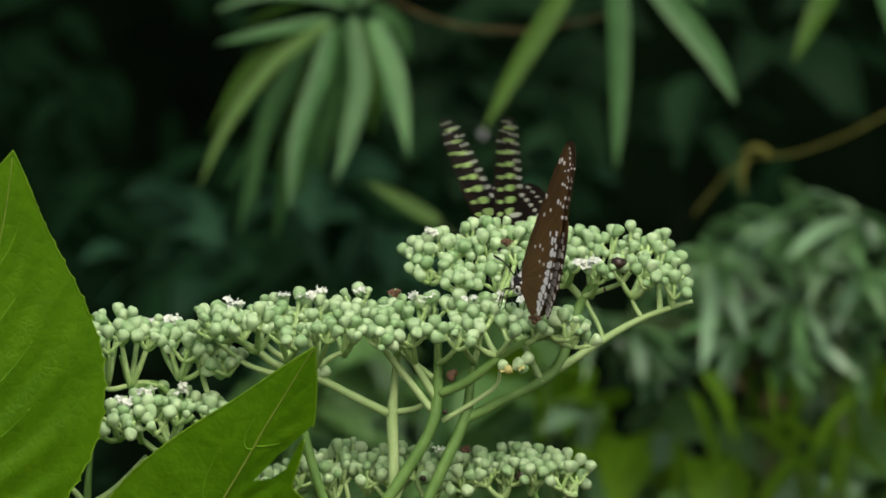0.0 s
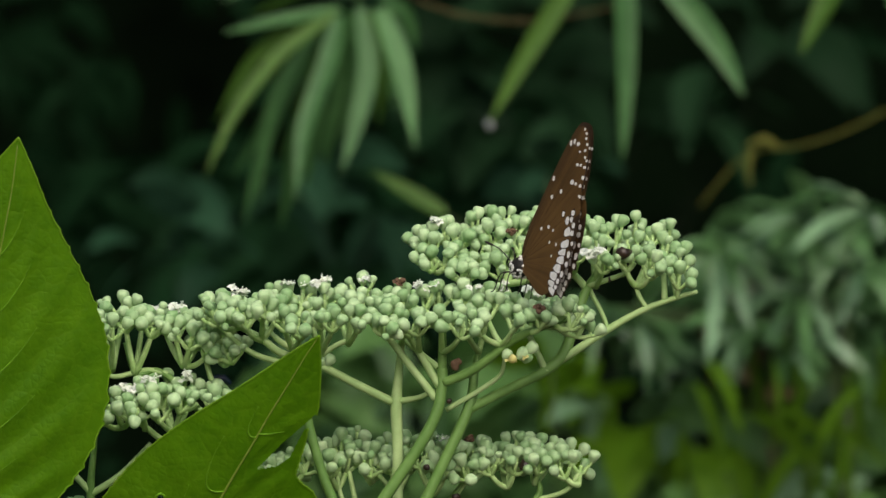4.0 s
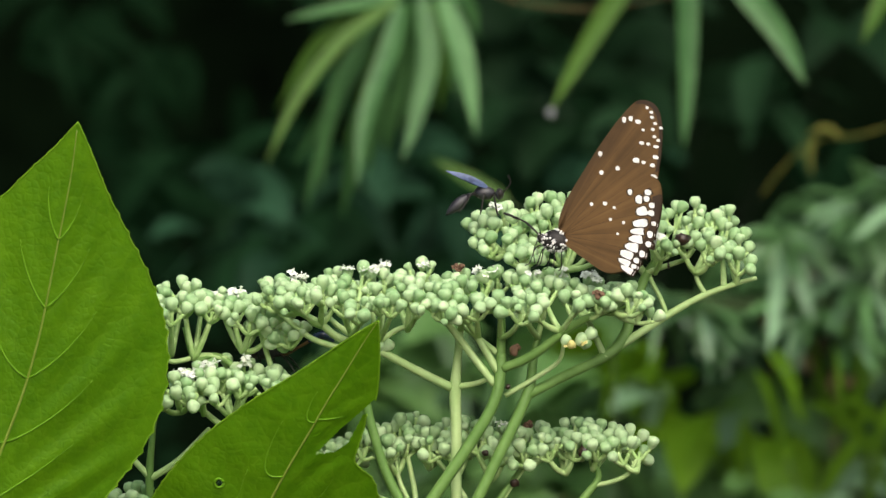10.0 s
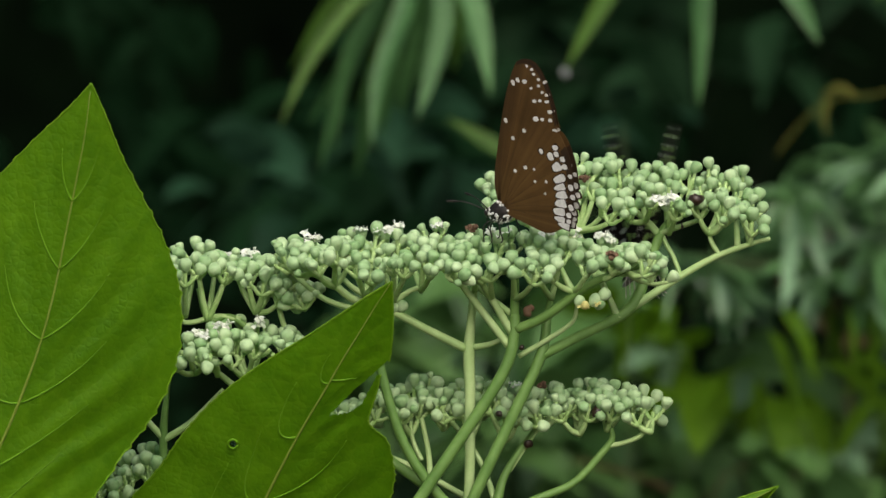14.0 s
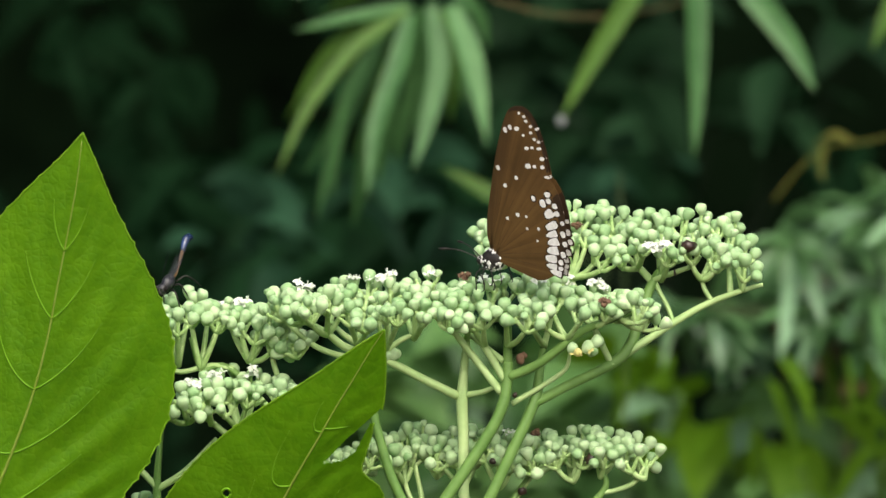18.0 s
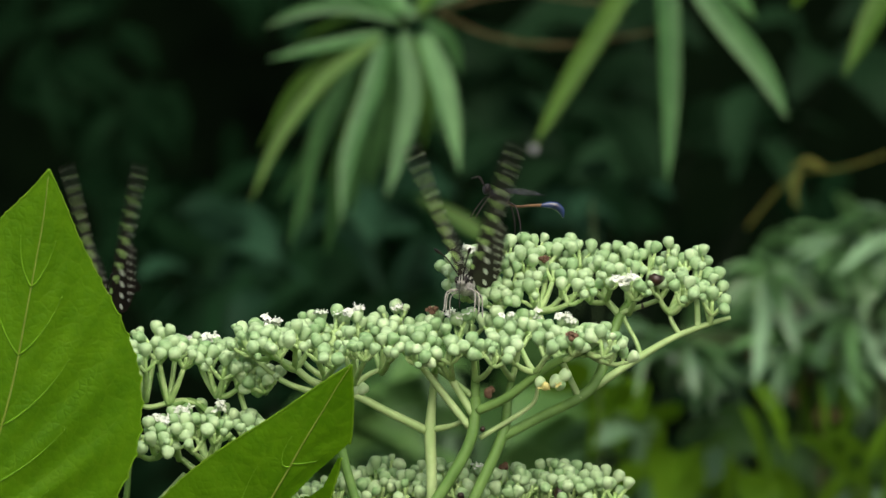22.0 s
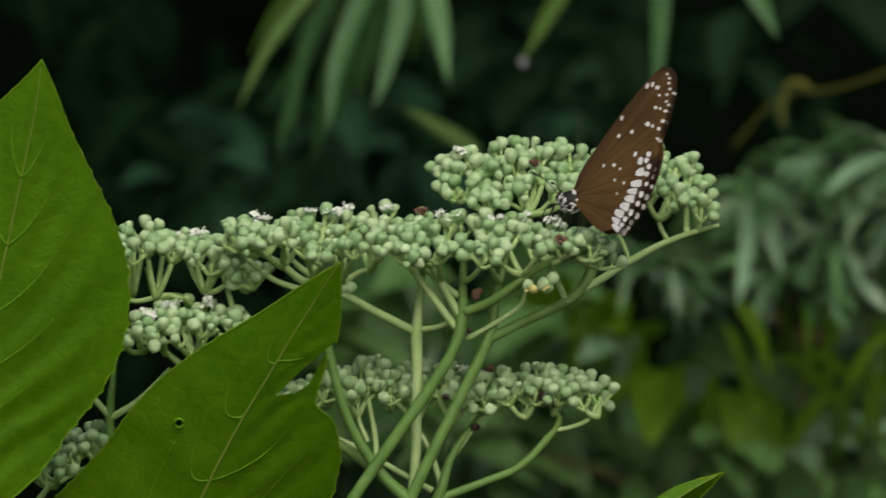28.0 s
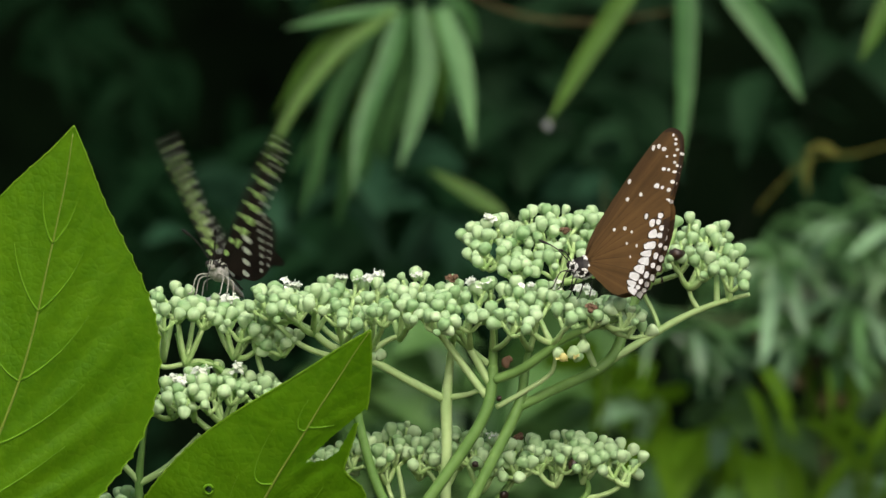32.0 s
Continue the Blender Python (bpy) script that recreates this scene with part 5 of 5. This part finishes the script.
    butterfly_body(jay, 1.15 * UNIT, FUR, 100, False)
    return jay, wings


def wasp(label):
    ob = thing("wasp", (0, 0, 0), label, "wasp", "wasps")
    s = UNIT * 0.88
    def own(name, bm, mat, parent=ob):
        p = part(name, bm, mat)
        p.parent = parent
        return p
    bm = bmesh.new()
    ellipsoid(bm, (0, 0, 0), 22 * s, 13 * s, 14 * s)
    own("thorax", bm, WASP_BODY)
    bm = bmesh.new()
    ellipsoid(bm, (30 * s, 0, 0), 9 * s, 14 * s, 12 * s)
    head = own("head", bm, WASP_BODY)
    for y in (-10, 10):
        bm = bmesh.new()
        ellipsoid(bm, (31 * s, y * s, 2 * s), 6 * s, 5 * s, 9 * s, 8, 6)
        own("eye", bm, BLACK, head)
        bm = bmesh.new()
        tube(bm, spline([(37 * s, y * 0.4 * s, 4 * s), (50 * s, y * 0.9 * s, 24 * s), (44 * s, y * 1.6 * s, 40 * s)], 8), 1.5 * s, 5)
        own("antenna", bm, BLACK, head)
    bm = bmesh.new()
    tube(bm, [(-20 * s, 0, -3 * s), (-36 * s, 0, -8 * s)], [3 * s, 4 * s], 7)
    lathe(bm, [(0, 0), (8, 6), (12, 22), (11, 38), (6, 54), (0, 64)], 10, Matrix.Translation((-32 * s, 0, -7 * s)) @ Matrix.Rotation(radians(-136), 4, "Y") @ Matrix.Scale(s, 4))
    own("abdomen", bm, WASP_BODY)
    for side in (-1, 1):
        for L, w, up, out, nm in ((84, 18, 26, 12, "forewing"), (54, 13, 16, 18, "hindwing")):
            bm = bmesh.new()
            blade(bm, [Vector((4 * s, side * 8 * s, 12 * s)), Vector((-L * 0.5 * s, side * (8 + out * 0.5) * s, (12 + up * 0.6) * s)), Vector((-L * s, side * (8 + out) * s, (12 + up) * s))],
                  w * s, Vector((0.2, side * 0.9, 0.6)), 0.05, 9)
            own(nm, bm, WASP_WING)
    for x, y, z in ((12, 9, 14), (0, 10, -4), (-14, 10, -26)):
        for side in (-1, 1):
            bm = bmesh.new()
            tube(bm, spline([(x * s, side * y * s, -9 * s), ((x + z * 0.5) * s, side * (y + 16) * s, -4 * s), ((x + z) * s, side * (y + 20) * s, -32 * s), ((x + z * 1.4) * s, side * (y + 24) * s, -44 * s)], 9), [2.2 * s, 1.2 * s], 5)
            own("leg", bm, BLACK)
    return ob


def thread_wasp(label):
    """A slender wasp: a small blue tail on a long thin waist, narrow smoky wings laid back over it."""
    ob = thing("thread_waisted_wasp", (0, 0, 0), label, "wasp", "wasps")
    s = UNIT
    bm = bmesh.new()
    ellipsoid(bm, (0, 0, 0), 19 * s, 11 * s, 12 * s)
    part("thorax", bm, WASP_BODY, ob)
    bm = bmesh.new()
    ellipsoid(bm, (26 * s, 0, 4 * s), 8 * s, 11 * s, 10 * s)
    head = part("head", bm, WASP_BODY, ob)
    for y in (-8, 8):
        bm = bmesh.new()
        ellipsoid(bm, (27 * s, y * s, 6 * s), 5 * s, 4 * s, 7 * s, 8, 6)
        part("eye", bm, BLACK, head)
        bm = bmesh.new()
        tube(bm, spline([(32 * s, y * 0.4 * s, 8 * s), (46 * s, y * 0.9 * s, 20 * s), (56 * s, y * 1.8 * s, 14 * s)], 8), 1.2 * s, 5)
        part("antenna", bm, BLACK, head)
    bm = bmesh.new()
    tube(bm, spline([(-15 * s, 0, -5 * s), (-34 * s, 0, -7 * s), (-58 * s, 0, 3 * s), (-84 * s, 0, 13 * s)], 10), [2.4 * s, 2.2 * s, 3.4 * s], 7)
    waist = part("waist", bm, WASP_WAIST, ob, "thin yellowish waist")
    bm = bmesh.new()
    tube(bm, spline([(-76 * s, 0, 9 * s), (-88 * s, 0, 15 * s), (-102 * s, 0, 18 * s), (-114 * s, 0, 13 * s), (-122 * s, 0, 2 * s)], 14), [3.2 * s, 5.8 * s, 8.0 * s, 7 * s, 1.2 * s], 12)
    part("tail", bm, WASP_BLUE, ob, "glossy dark blue tail")
    for side in (-1, 1):
        for L, w, up, nm in ((78, 13, 20, "forewing"), (52, 10, 10, "hindwing")):
            bm = bmesh.new()
            blade(bm, [Vector((4 * s, side * 7 * s, 10 * s)), Vector((-L * 0.5 * s, side * 12 * s, (10 + up * 0.6) * s)), Vector((-L * s, side * 18 * s, (8 + up) * s))],
                  w * s, Vector((0.2, side * 0.9, 0.7)), 0.05, 9)
            part(nm, bm, SMOKY, ob)
    for x, reach in ((12, 16), (0, -6), (-12, -32)):
        for side in (-1, 1):
            bm = bmesh.new()
            tube(bm, spline([(x * s, side * 8 * s, -8 * s), ((x + reach * 0.5) * s, side * 20 * s, -8 * s), ((x + reach) * s, side * 24 * s, -30 * s), ((x + reach * 1.3) * s, side * 27 * s, -52 * s)], 9), [1.9 * s, 1.0 * s], 5)
            part("leg", bm, BLACK, ob)
    return ob


build_setting()
bushes()
bamboo()
flowering_shrub()
crow, crow_wings = crow_butterfly()
jay, jay_wings = jay_butterfly()
other_jay, other_wings = jay_butterfly()
tagged(other_jay, "second black butterfly with green wing spots, beside the broad leaf")
wasp_one = wasp("blue-black wasp with a bluish sheen on its wings")
wasp_two = thread_wasp("slender thread-waisted wasp with a dark blue tail")

# ---- what moves: seconds, plan place u, v, w, turns about x, y, z; and the wings' opening in degrees ----
CROW = (
    (0, 1105, 380, -40, 9, -4, 107), (0.4, 1102, 378, -40, 9, -4, 110), (1, 1097, 370, -40, 11, -3, 118), (6, 1093, 370, -40, 11, 0, 118.5),
    (7, 1089, 368, -40, 11, 0, 122), (7.8, 1091, 372, -40, 12, 3, 123), (8, 1094, 388, -40, 14, 8, 124), (8.15, 1076, 372, -40, 10, 4, 134),
    (8.3, 1060, 357, -35, 7, 1, 142), (9, 1057.7, 354, -30, 6, 0.6, 143.3), (9.7, 1056, 352, -30, 6, 0, 150), (10, 1052, 348, -30, 6, -4.4, 164),
    (10.5, 1036, 348, -30, 3, 0, 164), (11, 1022.7, 345, -30, 1, 3, 165), (11.4, 1000, 352, -30, 1, 6, 160), (11.8, 955, 366, -30, 2, 14, 157),
    (12, 949, 369, -30, 4, 16, 156), (12.2, 945, 368, -30, -4, 8, 146), (12.4, 934, 366, -30, -10, 6, 140), (13, 931, 365, -30, -13.5, 6, 138.5),
    (14, 932, 366, -30, -15, 7, 140), (18.4, 932, 366, -30, -14.5, 7, 140), (18.55, 981, 301, -30, -10, -10, 150),
    (18.62, 954, 247, -60, 0, -30, 160), (18.7, 621, 4, -150, 10, -20, 170), (18.8, 205, -337, -300, 0, 0, 170), (20, 2300, -300, -300, 0, 0, 170),
    (22.7, 2400, 200, 0, 0, 0, 180), (23, 1617, 158, 60, 10, -20, 115), (23.1, 1577, 181, 60, -10, -30, 190), (23.2, 1473, 248, 60, 10, -50, 180),
    (23.3, 1371, 475, 60, 20, 0, 170), (23.4, 1350, 428, 120, 0, -20, 150), (23.5, 1380, 302, 120, 20, -40, 200),
    (23.6, 1409, 343, 60, 10, -50, 190), (23.7, 1316, 533, -60, 30, 0, 170), (23.8, 1200, 524, -200, -40, 10, 200),
    (23.9, 1250, 400, -160, -20, -45, 160), (24, 1197, 376, -90, 0, -45, 172), (24.1, 1190, 404, -60, 20, -10, 140),
    (24.3, 1147, 384, -60, 19, -3.4, 130.6), (24.5, 1147, 384, -60, 19, -3.4, 130.6), (25, 1140, 379, -60, 18.6, -3.2, 133.3),
    (28, 1145, 376, -60, 18.9, -3.7, 133.2), (29, 1151, 379, -60, 16, -1.5, 129), (29.6, 1137, 381, -60, 15, -2, 130),
    (30, 1112, 383, -60, 13, -3, 131.3), (31, 1105, 374, -60, 21, 2, 135.4), (32, 1111, 372, -60, 17, -0.9, 136.3),)
CROW_OPEN = (
    (0, 90.8), (11.8, 90.8), (12, 79), (12.1, 62), (12.2, 52), (12.3, 75), (12.4, 90.8), (18.5, 90.8), (18.56, 50), (18.63, 10), (18.7, 60),
    (18.8, 20), (22.9, 20), (22.967, -10), (23, 50), (23.033, 80), (23.1, 20), (23.15, 65), (23.2, 40), (23.25, 0), (23.3, -15), (23.35, 30),
    (23.4, 60), (23.45, 20), (23.5, -10), (23.55, 30), (23.6, 60), (23.65, 10), (23.7, -20), (23.75, 20), (23.8, 5), (23.85, -20), (23.9, 10),
    (23.967, 18), (24, 60), (24.033, 96), (24.1, 60), (24.15, 45), (24.2, 65), (24.3, 86), (24.4, 90.8), (32, 90.8),)
JAY = (
    (0, 1066, 330, 330, 0, 6, 236), (0.25, 1081, 332, 330, 0, 6, 236), (0.3, 998, 252, 300, 0, -20, 240), (0.45, 743, -2, 200, 0, -30, 200),
    (0.7, 335, -513, 200, 0, -20, 200), (1.6, 1200, -500, 500, 0, 0, 300), (2.2, 1155, -280, 300, 0, 20, 300), (2.3, 1284, -22, 300, 10, 30, 320),
    (2.4, 1699, -313, 300, 0, -20, 330), (5, 2300, -300, 700, 0, 0, 200), (12.2, 2200, 600, 700, 0, 0, 180), (12.5, 1153, 585, 600, 20, -30, 190),
    (12.6, 1138, 581, 600, -10, -30, 190), (12.8, 1029, 636, 600, 0, 0, 180), (13, 861, 606, 600, 0, -30, 200), (13.2, 782, 581, 600, 0, -50, 160),
    (13.4, 920, 229, 400, 10, -30, 20), (13.6, 1257, 279, 360, 0, -10, 30), (13.8, 1198, 452, 330, 0, -10, 285), (14, 1180, 464, 330, 0, -10, 285),
    (14.4, 1204, 405, 330, 0, -10, 280), (14.55, 1204, 376, 330, 0, -10, 280), (14.62, 1214, 210, 330, 0, -30, 265),
    (14.8, 1354, -294, 330, 0, -30, 330), (17, 2300, -300, 300, 0, 0, 200), (20.5, 1700, -500, 100, 0, 0, 200), (20.75, 1325, -84, 50, 0, 20, 200),
    (20.8, 1258, 35, 20, 10, 0, 200), (20.9, 1067, 177, -500, 10, 20, 200), (21, 968, 316, -900, -10, -48, 168),
    (21.1, 989, 304, -300, -10, -40, 200), (21.2, 909, 335, 0, 0, -25, 226), (21.6, 884, 336, 0, 0, -20, 245), (22, 940, 351, 0, 0, -10, 256),
    (22.5, 894, 338, 0, 0, -10, 262), (22.8, 873, 329, 0, 0, -20, 255), (23, 851, 329, 0, 0, -15, 244), (23.3, 833, 319, 0, 0, -25, 250),
    (23.4, 804, 287, 0, 0, -20, 230), (23.5, 653, 24, -60, 25, -20, 200), (23.6, 531, -75, -80, -20, 0, 190), (23.7, 476, -95, -80, 10, -10, 180),
    (23.85, 278, -499, -80, 0, -10, 180), (24.5, -900, -200, -1500, 0, 0, 20), (24.9, -373, 558, -1100, 15, 10, 10),
    (24.967, 265, 575, -1100, 15, 0, 10),
    (25, 560, 470, -1100, 15, -5, 10), (25.033, 860, 360, -1100, 15, -12, 15),
    (25.1, 1244, -409, -1100, 10, -50, 30), (26, 2300, -500, -200, 0, 0, 180), (28.8, 2300, 300, -100, 0, 0, 180),
    (29.2, 1811, 323, -60, 10, -10, 180), (29.3, 1665, 325, -60, 10, -10, 180), (29.4, 1569, 276, -60, 10, -10, 190),
    (29.5, 1562, 207, -60, 10, -30, 190), (29.6, 1521, 337, -60, 10, -35, 185), (29.7, 1518, 321, -60, 15, -30, 185),
    (29.9, 1458, 292, -60, 8, -54, 206), (30, 1390, 264, -60, 8, -50, 206), (30.1, 1325, 228, -60, 8, -50, 206),
    (30.2, 1307, 183, -60, 10, -25, 195), (30.3, 1331, 195, -60, 10, -25, 195), (30.4, 1315, 168, -40, 10, -45, 190),
    (30.5, 1233, 66, -20, 0, -10, 190), (30.6, 1013, 53, 20, 10, -10, 165), (30.7, 556, 182, 40, 20, -10, 130), (30.8, 398, 349, 60, 10, -20, 100),
    (31, 354, 401, 110, 0, -30, 86), (31.4, 333, 389, 110, 0, -30, 86), (31.5, 400, 380, 110, 0, -15, 166), (31.6, 477, 390, 110, 0, -15, 246), (32, 467, 389, 110, 0, -15, 248),)
JAY_OPEN = (
    (0.3, 70), (0.367, 5), (0.434, 70), (0.501, 5), (0.568, 70), (0.635, 5), (0.702, 70), (1.6, 40), (2.1, 70), (2.167, 5), (2.234, 70), (2.301, 5),
    (2.368, 70), (2.435, 5), (5, 40), (12.2, 40), (12.4, 70), (12.467, 0), (12.534, 70), (12.601, 0), (12.668, 70), (12.735, 0), (12.802, 70),
    (12.869, 0), (12.936, 70), (13.003, 0), (13.07, 70), (13.137, 0), (13.204, 70), (13.271, 0), (13.338, 70), (13.405, 0), (13.472, 70), (13.539, 0),
    (13.606, 70), (13.673, 0), (14.6, 70), (14.667, 0), (14.734, 70), (14.801, 0), (14.868, 70), (17, 40), (20.5, 40), (20.7, 70), (20.767, 0),
    (20.834, 70), (20.901, 0), (20.967, 25), (21, 60), (21.033, 86), (21.1, 70), (23.4, 68), (23.467, 0), (23.534, 68), (23.601, 0), (23.668, 68),
    (23.735, 0), (23.802, 68), (23.869, 0), (24.5, 40), (24.9, 50), (24.967, 75), (25, 12), (25.033, -50), (25.1, 40), (26, 40), (28.8, 40),
    (29.1, 70), (29.167, 10), (29.234, 70), (29.301, 10), (29.368, 70), (29.435, 10), (29.502, 70), (29.6, 75), (29.7, 72), (29.8, 70), (29.9, 84),
    (29.967, 64), (30, 76), (30.033, 85), (30.1, 82), (30.2, 60), (30.3, 74), (30.4, 60), (30.47, 70), (30.537, 0), (30.604, 70), (30.671, 0),
    (30.738, 70), (30.805, 0), (30.872, 70),)
OTHER = (
    (0, -900, 0, 200, 0, 0, 0), (20.7, -500, 0, 200, 0, 0, 0), (20.9, 1, -42, 100, 0, 0, 20), (21, 85, 39, 60, 20, -20, 10),
    (21.1, 286, 167, 60, 10, -20, 0), (21.2, 323, 280, 60, 0, -15, 250), (21.4, 311, 333, 80, 10, -20, 200), (21.8, 306, 392, 80, 0, -15, 250),
    (22, 302, 388, 80, 0, -10, 262), (22.4, 302, 378, 80, 0, -10, 262), (22.5, 410, 262, 80, 10, -10, 0), (22.6, 521, 224, 120, 25, -10, 350),
    (22.7, 822, 448, 500, 0, 0, 330), (22.8, 1163, 602, 600, 0, -20, 340), (22.95, 1578, 957, 600, 0, 0, 340), (24, 2400, 1400, 600, 0, 0, 0),
    (32, 2400, 1400, 600, 0, 0, 0),)
OTHER_OPEN = (
    (0, 40), (20.7, 40), (20.8, 70), (20.867, 0), (20.934, 70), (21.001, 0), (21.068, 70), (21.135, 0), (21.3, 80), (21.7, 82), (21.8, 82),
    (21.85, 72), (21.9, 82), (21.95, 72), (22, 82), (22.05, 72), (22.1, 82), (22.15, 72), (22.2, 82), (22.25, 72), (22.3, 82), (22.35, 72),
    (22.4, 82), (22.5, 70), (22.567, 0), (22.634, 70), (22.701, 0), (22.768, 70), (22.835, 0), (22.902, 70), (22.969, 0), (24, 40), (32, 40),)
WASP_ONE = (
    (0, 700, -600, 200, 0, 0, 0), (2.4, 836, -58, 100, 0, -20, 20), (2.5, 876, 90, 100, 0, -20, 20), (3.2, 1500, -500, 200, 0, 0, 0),
    (4.2, -900, -600, 200, 0, 0, 0), (6.4, -300, 480, 200, 0, 0, 0), (6.8, 358, 428, 90, 0, 0, 0), (7, 444, 440, 30, 0, 0, 0),
    (7.1, 481, 391, 30, 0, -15, 0), (7.3, 556, 340, 40, 0, -30, 320), (7.5, 582, 374, 40, 0, -15, 330), (7.7, 588, 373, 40, 0, -15, 330),
    (7.9, 610, 352, 40, 0, 0, 0), (8, 650, 362, 40, 0, 0, 0), (8.1, 710, 374, 40, 0, 0, 0), (8.3, 735, 380, 40, 0, 5, 0),
    (8.6, 684, 354, 40, 0, 0, 0), (8.8, 685, 368, 40, 0, 0, 0), (9, 745, 345, 40, 0, 0, 0), (9.15, 790, 309, 40, 0, -10, 0),
    (9.2, 844, 250, 60, 0, -20, 0), (9.4, 869, 250, 60, 0, 0, 0), (9.6, 916, 274, 100, 0, 0, 0), (10, 927, 263, 100, 0, 5, 0),
    (10.2, 900, 249, 100, 0, 5, 0), (10.3, 877, 295, 120, 0, -10, 40), (10.4, 857, 343, 200, 0, -10, 120),
    (10.5, 700, 470, 260, 0, 10, 170), (10.7, 560, 640, 260, 0, 0, 180), (10.95, 300, 1150, 260, 0, 20, 180), (32, 200, 1500, 260, 0, 0, 180),)
WASP_TWO = (
    (0, -500, 900, 150, 0, 0, 180), (3.5, 300, 700, 150, 0, 10, 180), (4.5, 545, 550, 115, 0, 14, 165), (7, 545, 552, 115, 0, 14, 165),
    (9, 547, 554, 115, 0, 14, 165), (10.2, 541, 540, 115, 0, 4, 170), (10.6, 500, 500, 130, 0, -8, 180), (10.9, 420, 440, 120, 0, -4, 180),
    (11.1, 400, 412, 110, 0, -4, 180), (11.2, 387, 402, 110, 0, -2, 180), (11.4, 345, 414, 110, 0, 16, 190), (11.8, 342, 400, 110, 0, 6, 190),
    (12, 312, 374, 110, 0, -10, 190), (12.5, 330, 380, 110, 0, -10, 190), (13, 260, 366, 110, 0, -6, 190), (13.6, 190, 375, 110, 0, 0, 190),
    (17, 190, 380, 110, 0, 10, 220), (17.5, 347, 402, 100, 0, 38, 244), (18.6, 364, 402, 100, 0, 38, 244), (18.7, 396, 386, 100, 0, 10, 270),
    (18.8, 461, 327, 100, 0, -10, 320), (18.9, 629, 189, 60, 0, -30, 340), (19, 718, 243, 40, 0, -98, 345), (19.15, 790, 262, 60, 0, -40, 350),
    (19.3, 858, 283, 60, 0, 0, 0), (19.45, 872, 322, 60, 0, 14, 0), (19.6, 885, 358, 60, 0, 18, 0), (19.8, 880, 378, 40, 0, 8, 0),
    (20, 908, 378, 48, 0, 2, 0), (20.15, 885, 330, 50, 0, -20, 350), (20.3, 872, 286, 60, 0, 20, 320), (20.45, 930, 282, 60, 0, 10, 340),
    (20.6, 1017, 274, 70, 0, 8, 0), (20.9, 1034, 250, 160, 0, 14, 0), (21.2, 1067, 243, 150, 0, 10, 80), (21.4, 1067, 243, 150, 0, 10, 150),
    (21.6, 1047, 223, 150, 0, 0, 190), (21.8, 1060, 193, 150, 0, -10, 190), (21.95, 1011, 195, 60, 0, -20, 190), (22.05, 997, 192, 60, 0, -20, 190),
    (22.4, 622, 24, 60, 0, -30, 180), (22.5, 471, -8, 60, 0, -10, 180), (22.6, 500, 78, 60, 0, -30, 200), (22.9, -500, -300, 60, 0, 0, 180),
    (32, -900, -300, 60, 0, 0, 180),)


def beats(rows, *spans):
    """The rows, with steady wing beats between two angles over each span of seconds."""
    out = [r for r in rows if not any(a <= r[0] <= b for a, b, lo, hi in spans)]
    for a, b, lo, hi in spans:
        out += [((2 * k + 1) / 30, hi if k % 2 else lo) for k in range(int(a * 15), int(b * 15)) if a <= (2 * k + 1) / 30 <= b]
        out += [(t, (lo + hi) / 2) for t in (0.0, 32.0) if a <= t <= b]
    return sorted(out)


def motions():
    def path(rows):
        return [(t, Matrix.Translation(at(u, v, w)) @ pose(0, 0, 0, rx, ry, rz)) for t, u, v, w, rx, ry, rz in rows]
    walk(crow, path(CROW))
    walk(jay, path(JAY))
    walk(other_jay, path(OTHER))
    walk(wasp_one, path(WASP_ONE))
    walk(wasp_two, path(WASP_TWO))
    for wings, rows in ((crow_wings, CROW_OPEN), (jay_wings, beats(JAY_OPEN, (0.0, 0.25, 68, 84), (13.75, 14.56, 68, 86), (21.15, 22.7, 56, 82), (22.71, 23.35, 64, 80), (30.92, 32.0, 50, 80))),
                        (other_wings, beats(OTHER_OPEN, (21.75, 22.42, 66, 86)))):
        for wing, side in wings:
            walk(wing, [(t, pose(0, side * 0.0009, 0.001, side * a)) for t, a in rows])


motions()
